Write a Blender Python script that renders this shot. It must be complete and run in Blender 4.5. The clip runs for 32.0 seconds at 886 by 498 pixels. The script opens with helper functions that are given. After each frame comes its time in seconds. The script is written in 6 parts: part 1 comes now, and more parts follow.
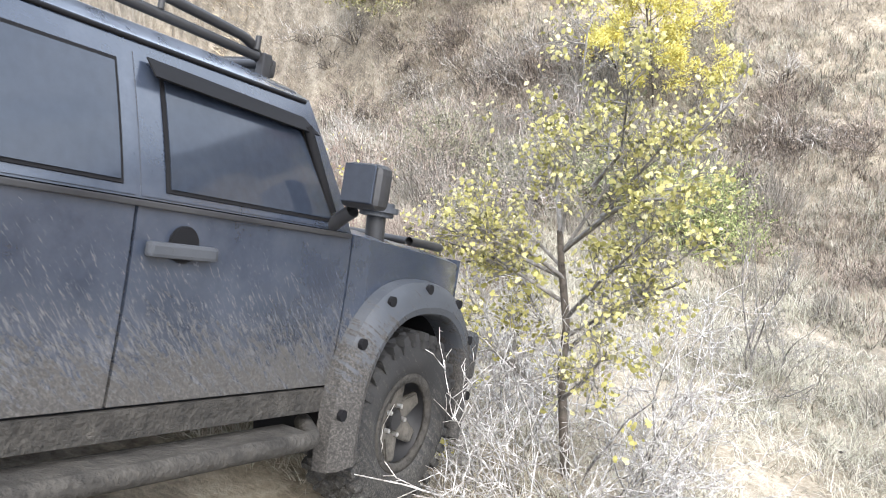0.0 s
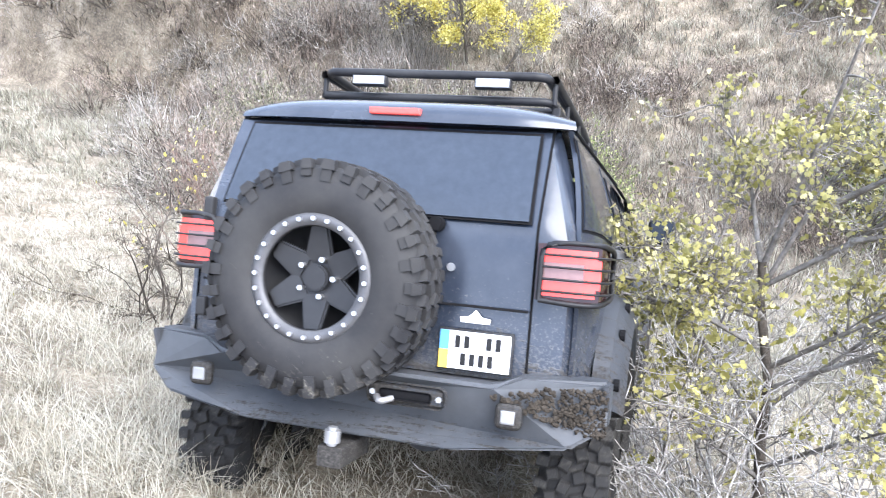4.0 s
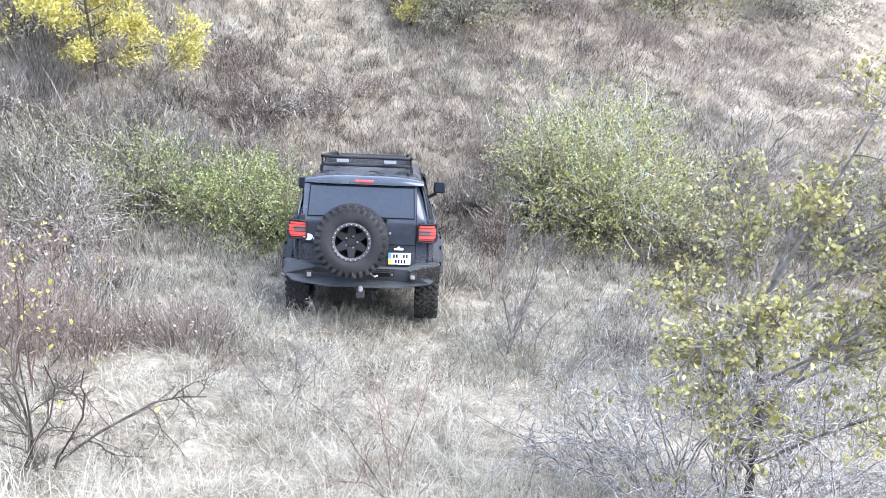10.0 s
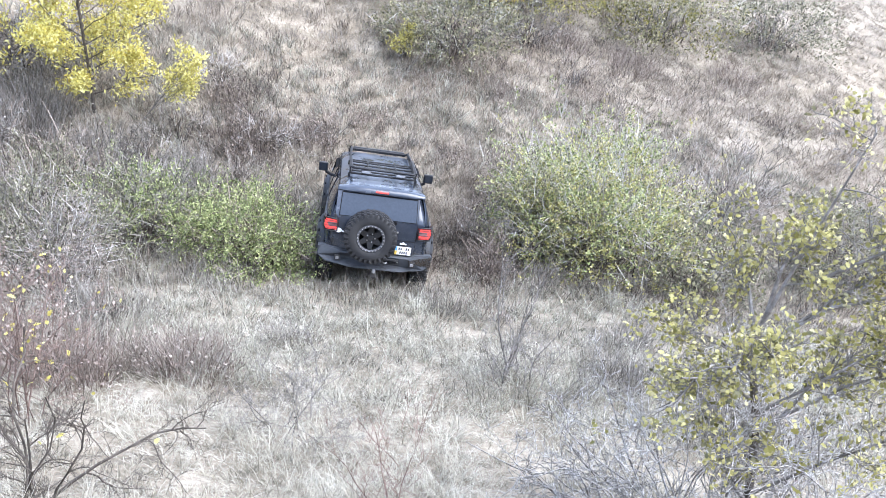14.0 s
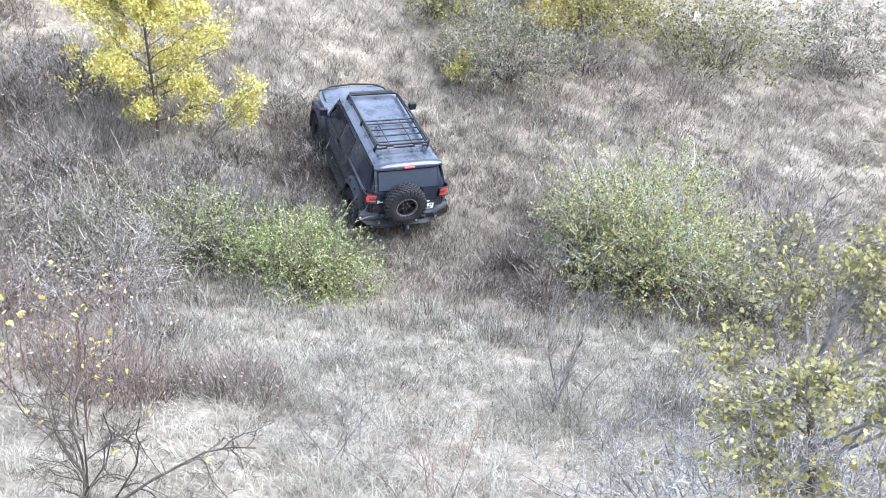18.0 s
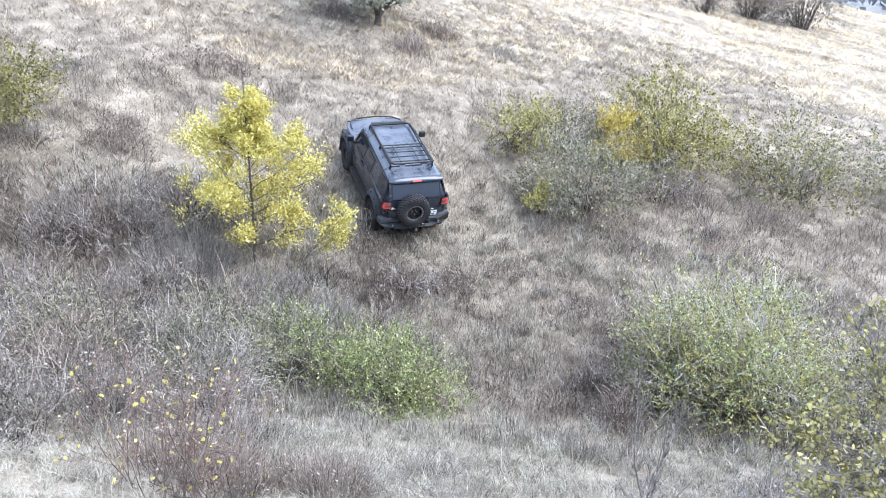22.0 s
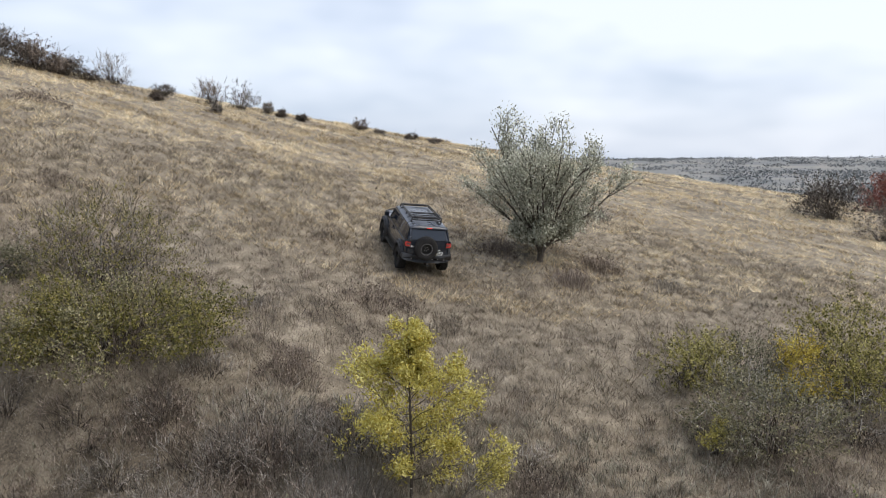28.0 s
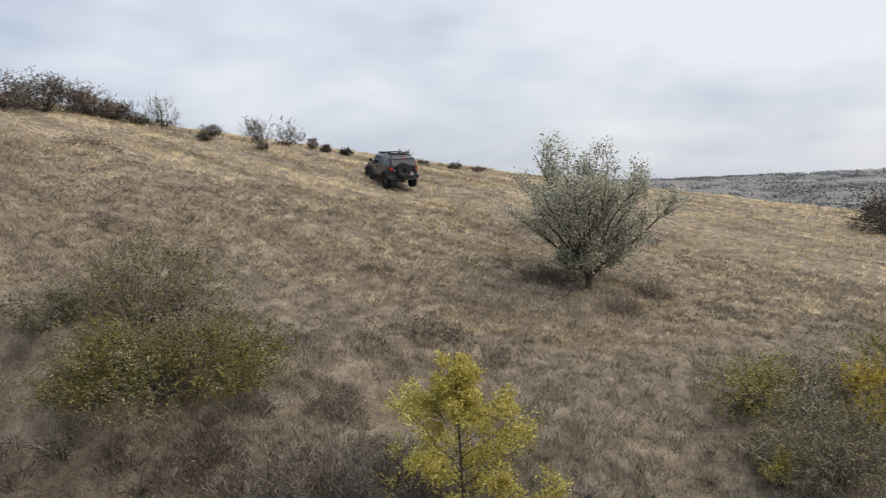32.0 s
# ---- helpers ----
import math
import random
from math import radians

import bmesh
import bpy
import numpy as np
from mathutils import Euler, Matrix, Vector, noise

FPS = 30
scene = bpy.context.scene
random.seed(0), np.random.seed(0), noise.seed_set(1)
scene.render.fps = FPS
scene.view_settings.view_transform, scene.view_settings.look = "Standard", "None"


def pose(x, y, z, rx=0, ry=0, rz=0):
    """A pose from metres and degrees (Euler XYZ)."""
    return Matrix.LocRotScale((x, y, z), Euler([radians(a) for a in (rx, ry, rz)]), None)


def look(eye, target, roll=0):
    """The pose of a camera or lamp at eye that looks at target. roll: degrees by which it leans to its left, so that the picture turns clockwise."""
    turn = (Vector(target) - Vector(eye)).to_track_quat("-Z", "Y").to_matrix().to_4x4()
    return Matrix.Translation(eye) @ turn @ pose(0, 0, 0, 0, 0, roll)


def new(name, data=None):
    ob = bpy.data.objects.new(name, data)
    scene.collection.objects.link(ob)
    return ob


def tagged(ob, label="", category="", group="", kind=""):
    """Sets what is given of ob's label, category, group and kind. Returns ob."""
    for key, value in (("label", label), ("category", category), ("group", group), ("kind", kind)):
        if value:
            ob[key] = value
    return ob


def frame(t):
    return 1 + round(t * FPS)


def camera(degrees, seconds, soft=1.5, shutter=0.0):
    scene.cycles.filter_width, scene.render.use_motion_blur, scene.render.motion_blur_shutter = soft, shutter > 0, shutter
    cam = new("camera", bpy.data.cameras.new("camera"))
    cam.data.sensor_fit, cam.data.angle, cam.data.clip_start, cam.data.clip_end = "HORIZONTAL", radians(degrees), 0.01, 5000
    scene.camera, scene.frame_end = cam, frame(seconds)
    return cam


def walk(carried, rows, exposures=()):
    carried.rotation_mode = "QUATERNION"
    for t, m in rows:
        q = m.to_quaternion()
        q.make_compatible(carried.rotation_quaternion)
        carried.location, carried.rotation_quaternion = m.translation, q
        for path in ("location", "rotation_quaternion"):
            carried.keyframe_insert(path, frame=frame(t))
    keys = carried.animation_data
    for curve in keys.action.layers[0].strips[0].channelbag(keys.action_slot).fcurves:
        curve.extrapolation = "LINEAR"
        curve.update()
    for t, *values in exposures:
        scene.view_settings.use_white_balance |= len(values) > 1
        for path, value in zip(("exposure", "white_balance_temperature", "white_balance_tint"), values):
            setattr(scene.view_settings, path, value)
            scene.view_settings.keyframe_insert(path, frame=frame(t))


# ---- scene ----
# A hand-held camera on the slope: it steps to the left behind the car, then stands and pans.
cam = camera(57.8, 32.0, soft=0.8, shutter=0.25)
walk(cam, [
    (0, pose(5.474, 1.299, -0.167, 61.24, 10.64, 53.48)), (1, pose(5.493, 1.383, -0.377, 63.2, 16.23, 49.44)),
    (2, pose(5.311, 1.508, -0.493, 60.24, 18.29, 47.25)), (2.5, pose(4.856, 1.191, -0.499, 63.8, 20.44, 45.33)),
    (3, pose(4.054, 1.020, -0.293, 61.53, 14.18, 40.61)), (3.5, pose(3.218, 0.837, -0.174, 56.23, 6.52, 35.76)),
    (5.5, pose(1.703, 1.026, -0.114, 53.69, 11.71, 21.91)), (6, pose(1.028, 1.075, -0.054, 47.54, 5.06, 13.46)),
    (6.5, pose(0.624, 0.926, -0.024, 47.23, 0.24, 8.26)), (7, pose(0.399, 0.802, -0.036, 47.58, -0.99, 7.24)),
    (7.5, pose(0.204, 0.668, -0.067, 48.56, -2.56, 6.69)), (8, pose(0.187, 0.655, -0.072, 49.4, -2.77, 6.58)),
    (8.5, pose(0.162, 0.554, -0.007, 50.6, -3.66, 6)), (9, pose(0.113, 0.446, 0.066, 52.19, -4.68, 5.29)),
    (9.5, pose(0.077, 0.356, 0.15, 53.62, -5.29, 4.74)), (10, pose(0.052, 0.297, 0.216, 54.72, -5.65, 4.37)),
    (10.5, pose(0.045, 0.267, 0.254, 55.6, -5.76, 4.14)), (11, pose(0.051, 0.258, 0.281, 56.2, -5.68, 4.09)),
    (11.5, pose(0.061, 0.258, 0.282, 56.61, -5.63, 4.12)), (12, pose(0.061, 0.259, 0.282, 56.69, -5.61, 4.11)),
    (12.5, pose(0.04, 0.258, 0.278, 56.7, -5.79, 4.04)), (13, pose(0.025, 0.255, 0.275, 56.74, -5.89, 3.97)),
    (13.5, pose(0.014, 0.25, 0.275, 56.76, -5.97, 3.94)), (14, pose(0.014, 0.248, 0.273, 56.79, -5.96, 3.93)),
    (14.5, pose(0.01, 0.243, 0.271, 56.81, -5.93, 4.05)), (16.5, pose(0.042, 0.25, 0.262, 56.95, -5.04, 6)),
    (17, pose(0.045, 0.243, 0.263, 57.1, -4.86, 6.54)), (17.5, pose(0.046, 0.231, 0.272, 57.57, -4.65, 7.03)),
    (18, pose(0.045, 0.225, 0.282, 58.35, -4.49, 7.54)), (18.5, pose(0.042, 0.231, 0.303, 59.39, -4.27, 8.02)),
    (19, pose(0.041, 0.236, 0.322, 60.73, -4.09, 8.48)), (19.5, pose(0.03, 0.227, 0.338, 62.14, -4.08, 8.85)),
    (20, pose(0.023, 0.244, 0.345, 63.01, -4.06, 9.07)), (20.5, pose(-0.023, 0.056, 0.344, 63.47, -4.26, 9.71)),
    (21, pose(-0.037, -0.162, 0.34, 63.95, -3.9, 10.31)), (21.5, pose(-0.016, -0.3, 0.292, 65.42, -3.25, 11.33)),
    (22, pose(0.002, -0.378, 0.206, 67.72, -2.65, 12.57)), (22.5, pose(-0.007, -0.39, 0.19, 70.23, -2.26, 13.87)),
    (23, pose(-0.02, -0.404, 0.179, 72.75, -1.96, 15.07)), (23.5, pose(-0.026, -0.415, 0.183, 75.1, -1.68, 16.16)),
    (24, pose(-0.008, -0.39, 0.172, 77.04, -1.47, 17.18)), (24.5, pose(0.016, -0.352, 0.151, 78.54, -1.29, 18.12)),
    (25, pose(0.033, -0.347, 0.142, 79.58, -1.18, 18.94)), (25.5, pose(0.042, -0.353, 0.139, 80.17, -1.13, 19.61)),
    (27.5, pose(-0.049, -0.051, 0.013, 82.95, -0.29, 22.82)), (28, pose(-0.064, -0.007, 0.008, 84.18, -0.1, 23.79)),
    (28.5, pose(-0.078, 0.067, 0.002, 85.41, 0.18, 24.81)), (29, pose(-0.08, 0.155, 0.005, 86.62, 0.56, 25.88)),
    (29.5, pose(-0.078, 0.219, 0.021, 87.74, 0.9, 26.97)), (30, pose(-0.093, 0.246, 0.045, 88.21, 1.32, 28)),
    (30.5, pose(-0.117, 0.267, 0.066, 87.95, 1.71, 28.99)), (31, pose(-0.122, 0.286, 0.086, 87.27, 1.96, 29.96)),
    (31.5, pose(-0.11, 0.28, 0.104, 86.6, 2.31, 30.89)), (32, pose(-0.1, 0.253, 0.123, 86.18, 2, 27.02)),
], exposures=[(0, 2.76, 6300, 10), (2, 2.95, 6350, 10), (3, 2.9, 5850, 12), (5.5, 2.74, 5950, 12), (7, 2.68, 5850, 12), (12, 2.62, 5650, 13), (19, 2.57, 5550, 13), (20, 2.27, 5500, 13), (21, 2.3, 5500, 13), (22, 2.4, 5550, 12), (23, 1.7, 5480, 9), (24, 1.08, 5600, 8), (25, 0.9, 6000, 9), (26, 0.88, 6300, 10), (28, 0.84, 6650, 11), (29, 0.5, 6750, 11), (30, 0.14, 6700, 11), (30.5, 0.14, 6700, 11), (31, 0.46, 6800, 12), (31.4, 0.5, 6900, 12), (32, 0.6, 7050, 12)])

# ---- light: a bright overcast sky, sun behind thick cloud ----
world = bpy.data.worlds.new("overcast_sky")
scene.world = world
world.use_nodes = True
wn, wl = world.node_tree.nodes, world.node_tree.links
wn.clear()
w_out = wn.new("ShaderNodeOutputWorld")
w_bg = wn.new("ShaderNodeBackground")
w_sky = wn.new("ShaderNodeTexSky")
w_sky.sky_type, w_sky.sun_disc = "NISHITA", False
w_sky.sun_elevation, w_sky.sun_rotation = radians(54), radians(90)
w_sky.air_density, w_sky.dust_density = 1.0, 3.0
w_tc = wn.new("ShaderNodeTexCoord")
w_map = wn.new("ShaderNodeMapping")
w_map.inputs["Scale"].default_value = (1.0, 1.0, 2.6)
w_noise = wn.new("ShaderNodeTexNoise")
w_noise.inputs["Scale"].default_value, w_noise.inputs["Detail"].default_value = 1.6, 4.0
w_noise.inputs["Roughness"].default_value = 0.58
w_ramp = wn.new("ShaderNodeValToRGB")
w_ramp.color_ramp.elements[0].position, w_ramp.color_ramp.elements[0].color = 0.40, (3.0, 3.65, 4.75, 1)
w_ramp.color_ramp.elements[1].position, w_ramp.color_ramp.elements[1].color = 0.60, (5.4, 5.85, 6.6, 1)
w_mix = wn.new("ShaderNodeMixRGB")
w_mix.inputs[0].default_value = 0.8
wl.new(w_tc.outputs["Generated"], w_map.inputs["Vector"])
wl.new(w_map.outputs["Vector"], w_noise.inputs["Vector"])
wl.new(w_noise.outputs["Fac"], w_ramp.inputs["Fac"])
wl.new(w_sky.outputs["Color"], w_mix.inputs[1])
wl.new(w_ramp.outputs["Color"], w_mix.inputs[2])
wl.new(w_mix.outputs["Color"], w_bg.inputs["Color"])
w_bg.inputs["Strength"].default_value = 0.105
wl.new(w_bg.outputs["Background"], w_out.inputs["Surface"])
sun_data = bpy.data.lights.new("sun", "SUN")
sun_data.energy, sun_data.angle, sun_data.color = 1.5, radians(60), (1.0, 0.93, 0.82)
sun = new("sun", sun_data)
sun.matrix_basis = look((36, 0, 50), (0, 0, 0))

# ---- materials ----
def material(name, rough=0.8, metal=0.0):
    m = bpy.data.materials.new(name)
    m.use_nodes = True
    b = m.node_tree.nodes["Principled BSDF"]
    b.inputs["Roughness"].default_value, b.inputs["Metallic"].default_value = rough, metal
    return m, m.node_tree.nodes, m.node_tree.links, b


def ramp_node(nodes, stops):
    r = nodes.new("ShaderNodeValToRGB")
    e = r.color_ramp.elements
    while len(e) < len(stops):
        e.new(0.5)
    for k, (p, c) in zip(e, stops):
        k.position, k.color = p, (*c, 1)
    return r


def noise_node(nodes, links, scale, detail=4.0, rough=0.55, vector=None):
    n = nodes.new("ShaderNodeTexNoise")
    n.inputs["Scale"].default_value, n.inputs["Detail"].default_value, n.inputs["Roughness"].default_value = scale, detail, rough
    if vector is not None:
        links.new(vector, n.inputs["Vector"])
    return n


def blade_material(name, stops, rough=0.75, through_share=0.25, patch=0.5, patch_scale=0.6, bands=None):
    """Thin dry blades or leaves: a colour for each blade, drifting in patches, some light passing through."""
    m, nodes, links, b = material(name, rough)
    geo = nodes.new("ShaderNodeNewGeometry")
    where = geo.outputs["Position"]
    if bands:
        mp = nodes.new("ShaderNodeMapping")
        mp.inputs["Rotation"].default_value, mp.inputs["Scale"].default_value = (0, 0, radians(bands[0])), (bands[1], 1, 1)
        links.new(where, mp.inputs["Vector"])
        where = mp.outputs["Vector"]
    noise_n = noise_node(nodes, links, patch_scale, 6.0, 0.72, where)
    mix = nodes.new("ShaderNodeMath")
    mix.operation = "MULTIPLY_ADD"
    links.new(noise_n.outputs["Fac"], mix.inputs[0])
    mix.inputs[1].default_value = patch * 2.0
    sub = nodes.new("ShaderNodeMath")
    sub.operation = "MULTIPLY_ADD"
    links.new(geo.outputs["Random Per Island"], sub.inputs[0])
    sub.inputs[1].default_value, sub.inputs[2].default_value = 1.0 - patch * 0.5, -patch * 0.75
    links.new(sub.outputs[0], mix.inputs[2])
    ramp = ramp_node(nodes, stops)
    links.new(mix.outputs[0], ramp.inputs["Fac"])
    links.new(ramp.outputs["Color"], b.inputs["Base Color"])
    b.inputs["Specular IOR Level"].default_value = 0.25
    tr = nodes.new("ShaderNodeBsdfTranslucent")
    links.new(ramp.outputs["Color"], tr.inputs["Color"])
    ms = nodes.new("ShaderNodeMixShader")
    ms.inputs[0].default_value = through_share
    links.new(b.outputs[0], ms.inputs[1])
    links.new(tr.outputs[0], ms.inputs[2])
    links.new(ms.outputs[0], nodes["Material Output"].inputs["Surface"])
    return m


def rough_material(name, stops, scale=8.0, rough=0.85, bump=0.3, bump_scale=40.0, metal=0.0, detail=5.0):
    """An opaque natural or painted surface: colour by noise at two scales, with fine relief."""
    m, nodes, links, b = material(name, rough, metal)
    tc = nodes.new("ShaderNodeTexCoord")
    n1 = noise_node(nodes, links, scale, detail, 0.6, tc.outputs["Object"])
    n2 = noise_node(nodes, links, bump_scale, 4.0, 0.6, tc.outputs["Object"])
    ramp = ramp_node(nodes, stops)
    add = nodes.new("ShaderNodeMath")
    add.operation = "MULTIPLY_ADD"
    links.new(n2.outputs["Fac"], add.inputs[0])
    add.inputs[1].default_value = 0.3
    sub = nodes.new("ShaderNodeMath")
    sub.operation = "SUBTRACT"
    links.new(n1.outputs["Fac"], sub.inputs[0])
    sub.inputs[1].default_value = 0.15
    links.new(sub.outputs[0], add.inputs[2])
    links.new(add.outputs[0], ramp.inputs["Fac"])
    links.new(ramp.outputs["Color"], b.inputs["Base Color"])
    bp = nodes.new("ShaderNodeBump")
    bp.inputs["Strength"].default_value, bp.inputs["Distance"].default_value = bump, 0.02
    links.new(n2.outputs["Fac"], bp.inputs["Height"])
    links.new(bp.outputs[0], b.inputs["Normal"])
    b.inputs["Specular IOR Level"].default_value = 0.2
    return m


STRAW = blade_material("pale_straw", [(0.15, (0.12, 0.107, 0.08)), (0.45, (0.325, 0.3, 0.24)), (0.85, (0.5, 0.475, 0.405))], 0.7, 0.2, 0.95, 2.2)
STRAW_GREY = blade_material("grey_straw", [(0.15, (0.075, 0.067, 0.054)), (0.42, (0.22, 0.205, 0.17)), (0.58, (0.26, 0.252, 0.19)), (0.88, (0.48, 0.46, 0.395))], 0.75, 0.18, 0.95, 1.6)
STRAW_BROWN = blade_material("brown_straw", [(0.15, (0.108, 0.089, 0.067)), (0.45, (0.285, 0.246, 0.193)), (0.88, (0.495, 0.437, 0.358))], 0.75, 0.18, 0.8, 1.6)
STRAW_GOLD = blade_material("golden_straw", [(0.2, (0.165, 0.123, 0.074)), (0.42, (0.57, 0.455, 0.28)), (0.68, (0.92, 0.795, 0.56))], 0.75, 0.2, 1.25, 0.45, (-28, 0.1))
WEED_BROWN = blade_material("brown_weed", [(0.08, (0.05, 0.038, 0.032)), (0.5, (0.17, 0.138, 0.114)), (0.92, (0.37, 0.31, 0.26))], 0.85, 0.1, 0.5, 0.9)
WEED_GREY = blade_material("grey_weed", [(0.08, (0.05, 0.044, 0.039)), (0.5, (0.18, 0.163, 0.142)), (0.92, (0.4, 0.37, 0.33))], 0.85, 0.1, 0.5, 0.9)
WEED_RED = blade_material("reddish_weed", [(0.1, (0.07, 0.052, 0.043)), (0.5, (0.21, 0.172, 0.146)), (0.9, (0.4, 0.345, 0.3))], 0.85, 0.12, 0.5, 1.2)
# dark dead bushes and scrub, and the painted shade inside leafy bushes
WEED_DARK = blade_material("dark_wood_and_shade", [(0.1, (0.022, 0.018, 0.015)), (0.5, (0.06, 0.05, 0.042)), (0.95, (0.15, 0.125, 0.105))], 0.9, 0.05, 0.4, 0.9)
WEED_PALE = blade_material("pale_twigs", [(0.1, (0.12, 0.108, 0.095)), (0.5, (0.3, 0.28, 0.255)), (0.9, (0.5, 0.475, 0.44))], 0.85, 0.1, 0.5, 0.9)
LEAF_GREEN = blade_material("green_leaf", [(0.08, (0.048, 0.066, 0.022)), (0.45, (0.184, 0.215, 0.082)), (0.75, (0.36, 0.392, 0.168)), (0.95, (0.56, 0.57, 0.29))], 0.6, 0.28, 0.45, 1.6)
LEAF_OLIVE = blade_material("olive_leaf", [(0.08, (0.06, 0.06, 0.032)), (0.5, (0.22, 0.21, 0.115)), (0.95, (0.48, 0.44, 0.27))], 0.6, 0.26, 0.4, 1.2)
LEAF_GREYGREEN = blade_material("grey_green_leaf", [(0.08, (0.05, 0.054, 0.036)), (0.45, (0.178, 0.172, 0.112)), (0.75, (0.25, 0.24, 0.165)), (0.95, (0.38, 0.36, 0.27))], 0.7, 0.22, 0.5, 1.6)
LEAF_LIME = blade_material("yellow_green_leaf", [(0.08, (0.11, 0.105, 0.03)), (0.45, (0.34, 0.315, 0.1)), (0.75, (0.44, 0.4, 0.15)), (0.95, (0.56, 0.51, 0.25))], 0.55, 0.32, 0.45, 1.8)
LEAF_YELLOW = blade_material("yellow_leaf", [(0.1, (0.33, 0.285, 0.065)), (0.5, (0.58, 0.525, 0.15)), (0.9, (0.76, 0.71, 0.31))], 0.55, 0.45, 0.3, 1.4)
LEAF_GOLD = blade_material("golden_leaf", [(0.1, (0.3, 0.22, 0.03)), (0.5, (0.52, 0.42, 0.07)), (0.9, (0.7, 0.6, 0.17))], 0.55, 0.4, 0.4, 1.4)
LEAF_SILVER = blade_material("silver_leaf", [(0.1, (0.21, 0.22, 0.165)), (0.5, (0.45, 0.46, 0.37)), (0.9, (0.66, 0.66, 0.56))], 0.5, 0.25, 0.35, 1.0)
LEAF_RED = blade_material("red_leaf", [(0.1, (0.1, 0.035, 0.028)), (0.5, (0.23, 0.075, 0.06)), (0.9, (0.36, 0.16, 0.12))], 0.6, 0.3, 0.35, 0.7)
LEAF_THORN = blade_material("thorn_leaf", [(0.08, (0.15, 0.14, 0.045)), (0.45, (0.33, 0.305, 0.11)), (0.75, (0.46, 0.42, 0.18)), (0.95, (0.62, 0.57, 0.33))], 0.55, 0.32, 0.4, 2.5)
LEAF_MOSS = blade_material("mossy_leaf", [(0.08, (0.035, 0.038, 0.01)), (0.5, (0.165, 0.155, 0.042)), (0.95, (0.4, 0.35, 0.12))], 0.6, 0.26, 0.5, 1.0)
# leaves of the far woods: air haze is mixed into this colour
LEAF_HAZE = blade_material("hazed_distant_wood", [(0.1, (0.15, 0.163, 0.172)), (0.5, (0.175, 0.187, 0.193)), (0.9, (0.2, 0.207, 0.206))], 0.9, 0.1, 0.6, 0.012)
BARK_GREY = rough_material("grey_bark", [(0.3, (0.1, 0.09, 0.08)), (0.55, (0.2, 0.185, 0.17)), (0.75, (0.34, 0.33, 0.32))], 14.0, 0.9, 0.5, 90.0)
BARK_DARK = rough_material("dark_bark", [(0.3, (0.045, 0.038, 0.032)), (0.7, (0.14, 0.12, 0.1))], 12.0, 0.9, 0.5, 80.0)
BARK_RED = rough_material("reddish_bark", [(0.3, (0.09, 0.06, 0.048)), (0.7, (0.3, 0.22, 0.19))], 16.0, 0.9, 0.4, 90.0)
BARK_LICHEN = rough_material("lichened_bark", [(0.32, (0.1, 0.09, 0.082)), (0.5, (0.3, 0.285, 0.27)), (0.7, (0.6, 0.585, 0.57))], 26.0, 0.9, 0.5, 140.0)

# the ground under the grass: straw litter and soil, in patches
GROUND, g_n, g_l, g_b = material("dry_meadow", 0.95)
g_geo = g_n.new("ShaderNodeNewGeometry")
g_big = noise_node(g_n, g_l, 0.09, 5.0, 0.6, g_geo.outputs["Position"])
g_mid = noise_node(g_n, g_l, 1.3, 6.0, 0.65, g_geo.outputs["Position"])
g_fine = noise_node(g_n, g_l, 16.0, 5.0, 0.7, g_geo.outputs["Position"])
g_r1 = ramp_node(g_n, [(0.36, (0.05, 0.042, 0.032)), (0.5, (0.17, 0.15, 0.12)), (0.64, (0.34, 0.31, 0.26))])
g_r2 = ramp_node(g_n, [(0.36, (0.055, 0.042, 0.028)), (0.5, (0.19, 0.15, 0.1)), (0.66, (0.4, 0.335, 0.24))])
g_mix = g_n.new("ShaderNodeMixRGB")
g_add = g_n.new("ShaderNodeMath")
g_add.operation = "MULTIPLY_ADD"
g_add.inputs[1].default_value = 0.55
g_half = g_n.new("ShaderNodeMath")
g_half.operation = "MULTIPLY"
g_half.inputs[1].default_value = 0.45
g_l.new(g_fine.outputs["Fac"], g_half.inputs[0])
g_l.new(g_mid.outputs["Fac"], g_add.inputs[0])
g_l.new(g_half.outputs[0], g_add.inputs[2])
g_l.new(g_add.outputs[0], g_r1.inputs["Fac"])
g_l.new(g_add.outputs[0], g_r2.inputs["Fac"])
g_l.new(g_r1.outputs["Color"], g_mix.inputs[1])
g_l.new(g_r2.outputs["Color"], g_mix.inputs[2])
g_l.new(g_big.outputs["Fac"], g_mix.inputs[0])
# beyond the hill: wooded plain, haze put into its colour, greyer and bluer with distance
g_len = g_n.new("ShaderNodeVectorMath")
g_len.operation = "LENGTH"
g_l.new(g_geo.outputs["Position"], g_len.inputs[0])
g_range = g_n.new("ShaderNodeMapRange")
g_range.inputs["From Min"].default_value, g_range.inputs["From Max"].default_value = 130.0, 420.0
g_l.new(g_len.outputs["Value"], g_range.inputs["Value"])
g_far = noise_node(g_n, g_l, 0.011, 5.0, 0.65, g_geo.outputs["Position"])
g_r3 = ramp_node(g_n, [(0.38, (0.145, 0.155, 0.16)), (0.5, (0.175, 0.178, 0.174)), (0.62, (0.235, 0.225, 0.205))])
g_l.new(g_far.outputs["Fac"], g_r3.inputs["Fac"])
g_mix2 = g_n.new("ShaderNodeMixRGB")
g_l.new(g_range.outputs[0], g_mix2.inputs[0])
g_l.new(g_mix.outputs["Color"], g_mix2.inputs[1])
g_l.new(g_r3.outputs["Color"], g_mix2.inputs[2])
g_l.new(g_mix2.outputs["Color"], g_b.inputs["Base Color"])
g_bump = g_n.new("ShaderNodeBump")
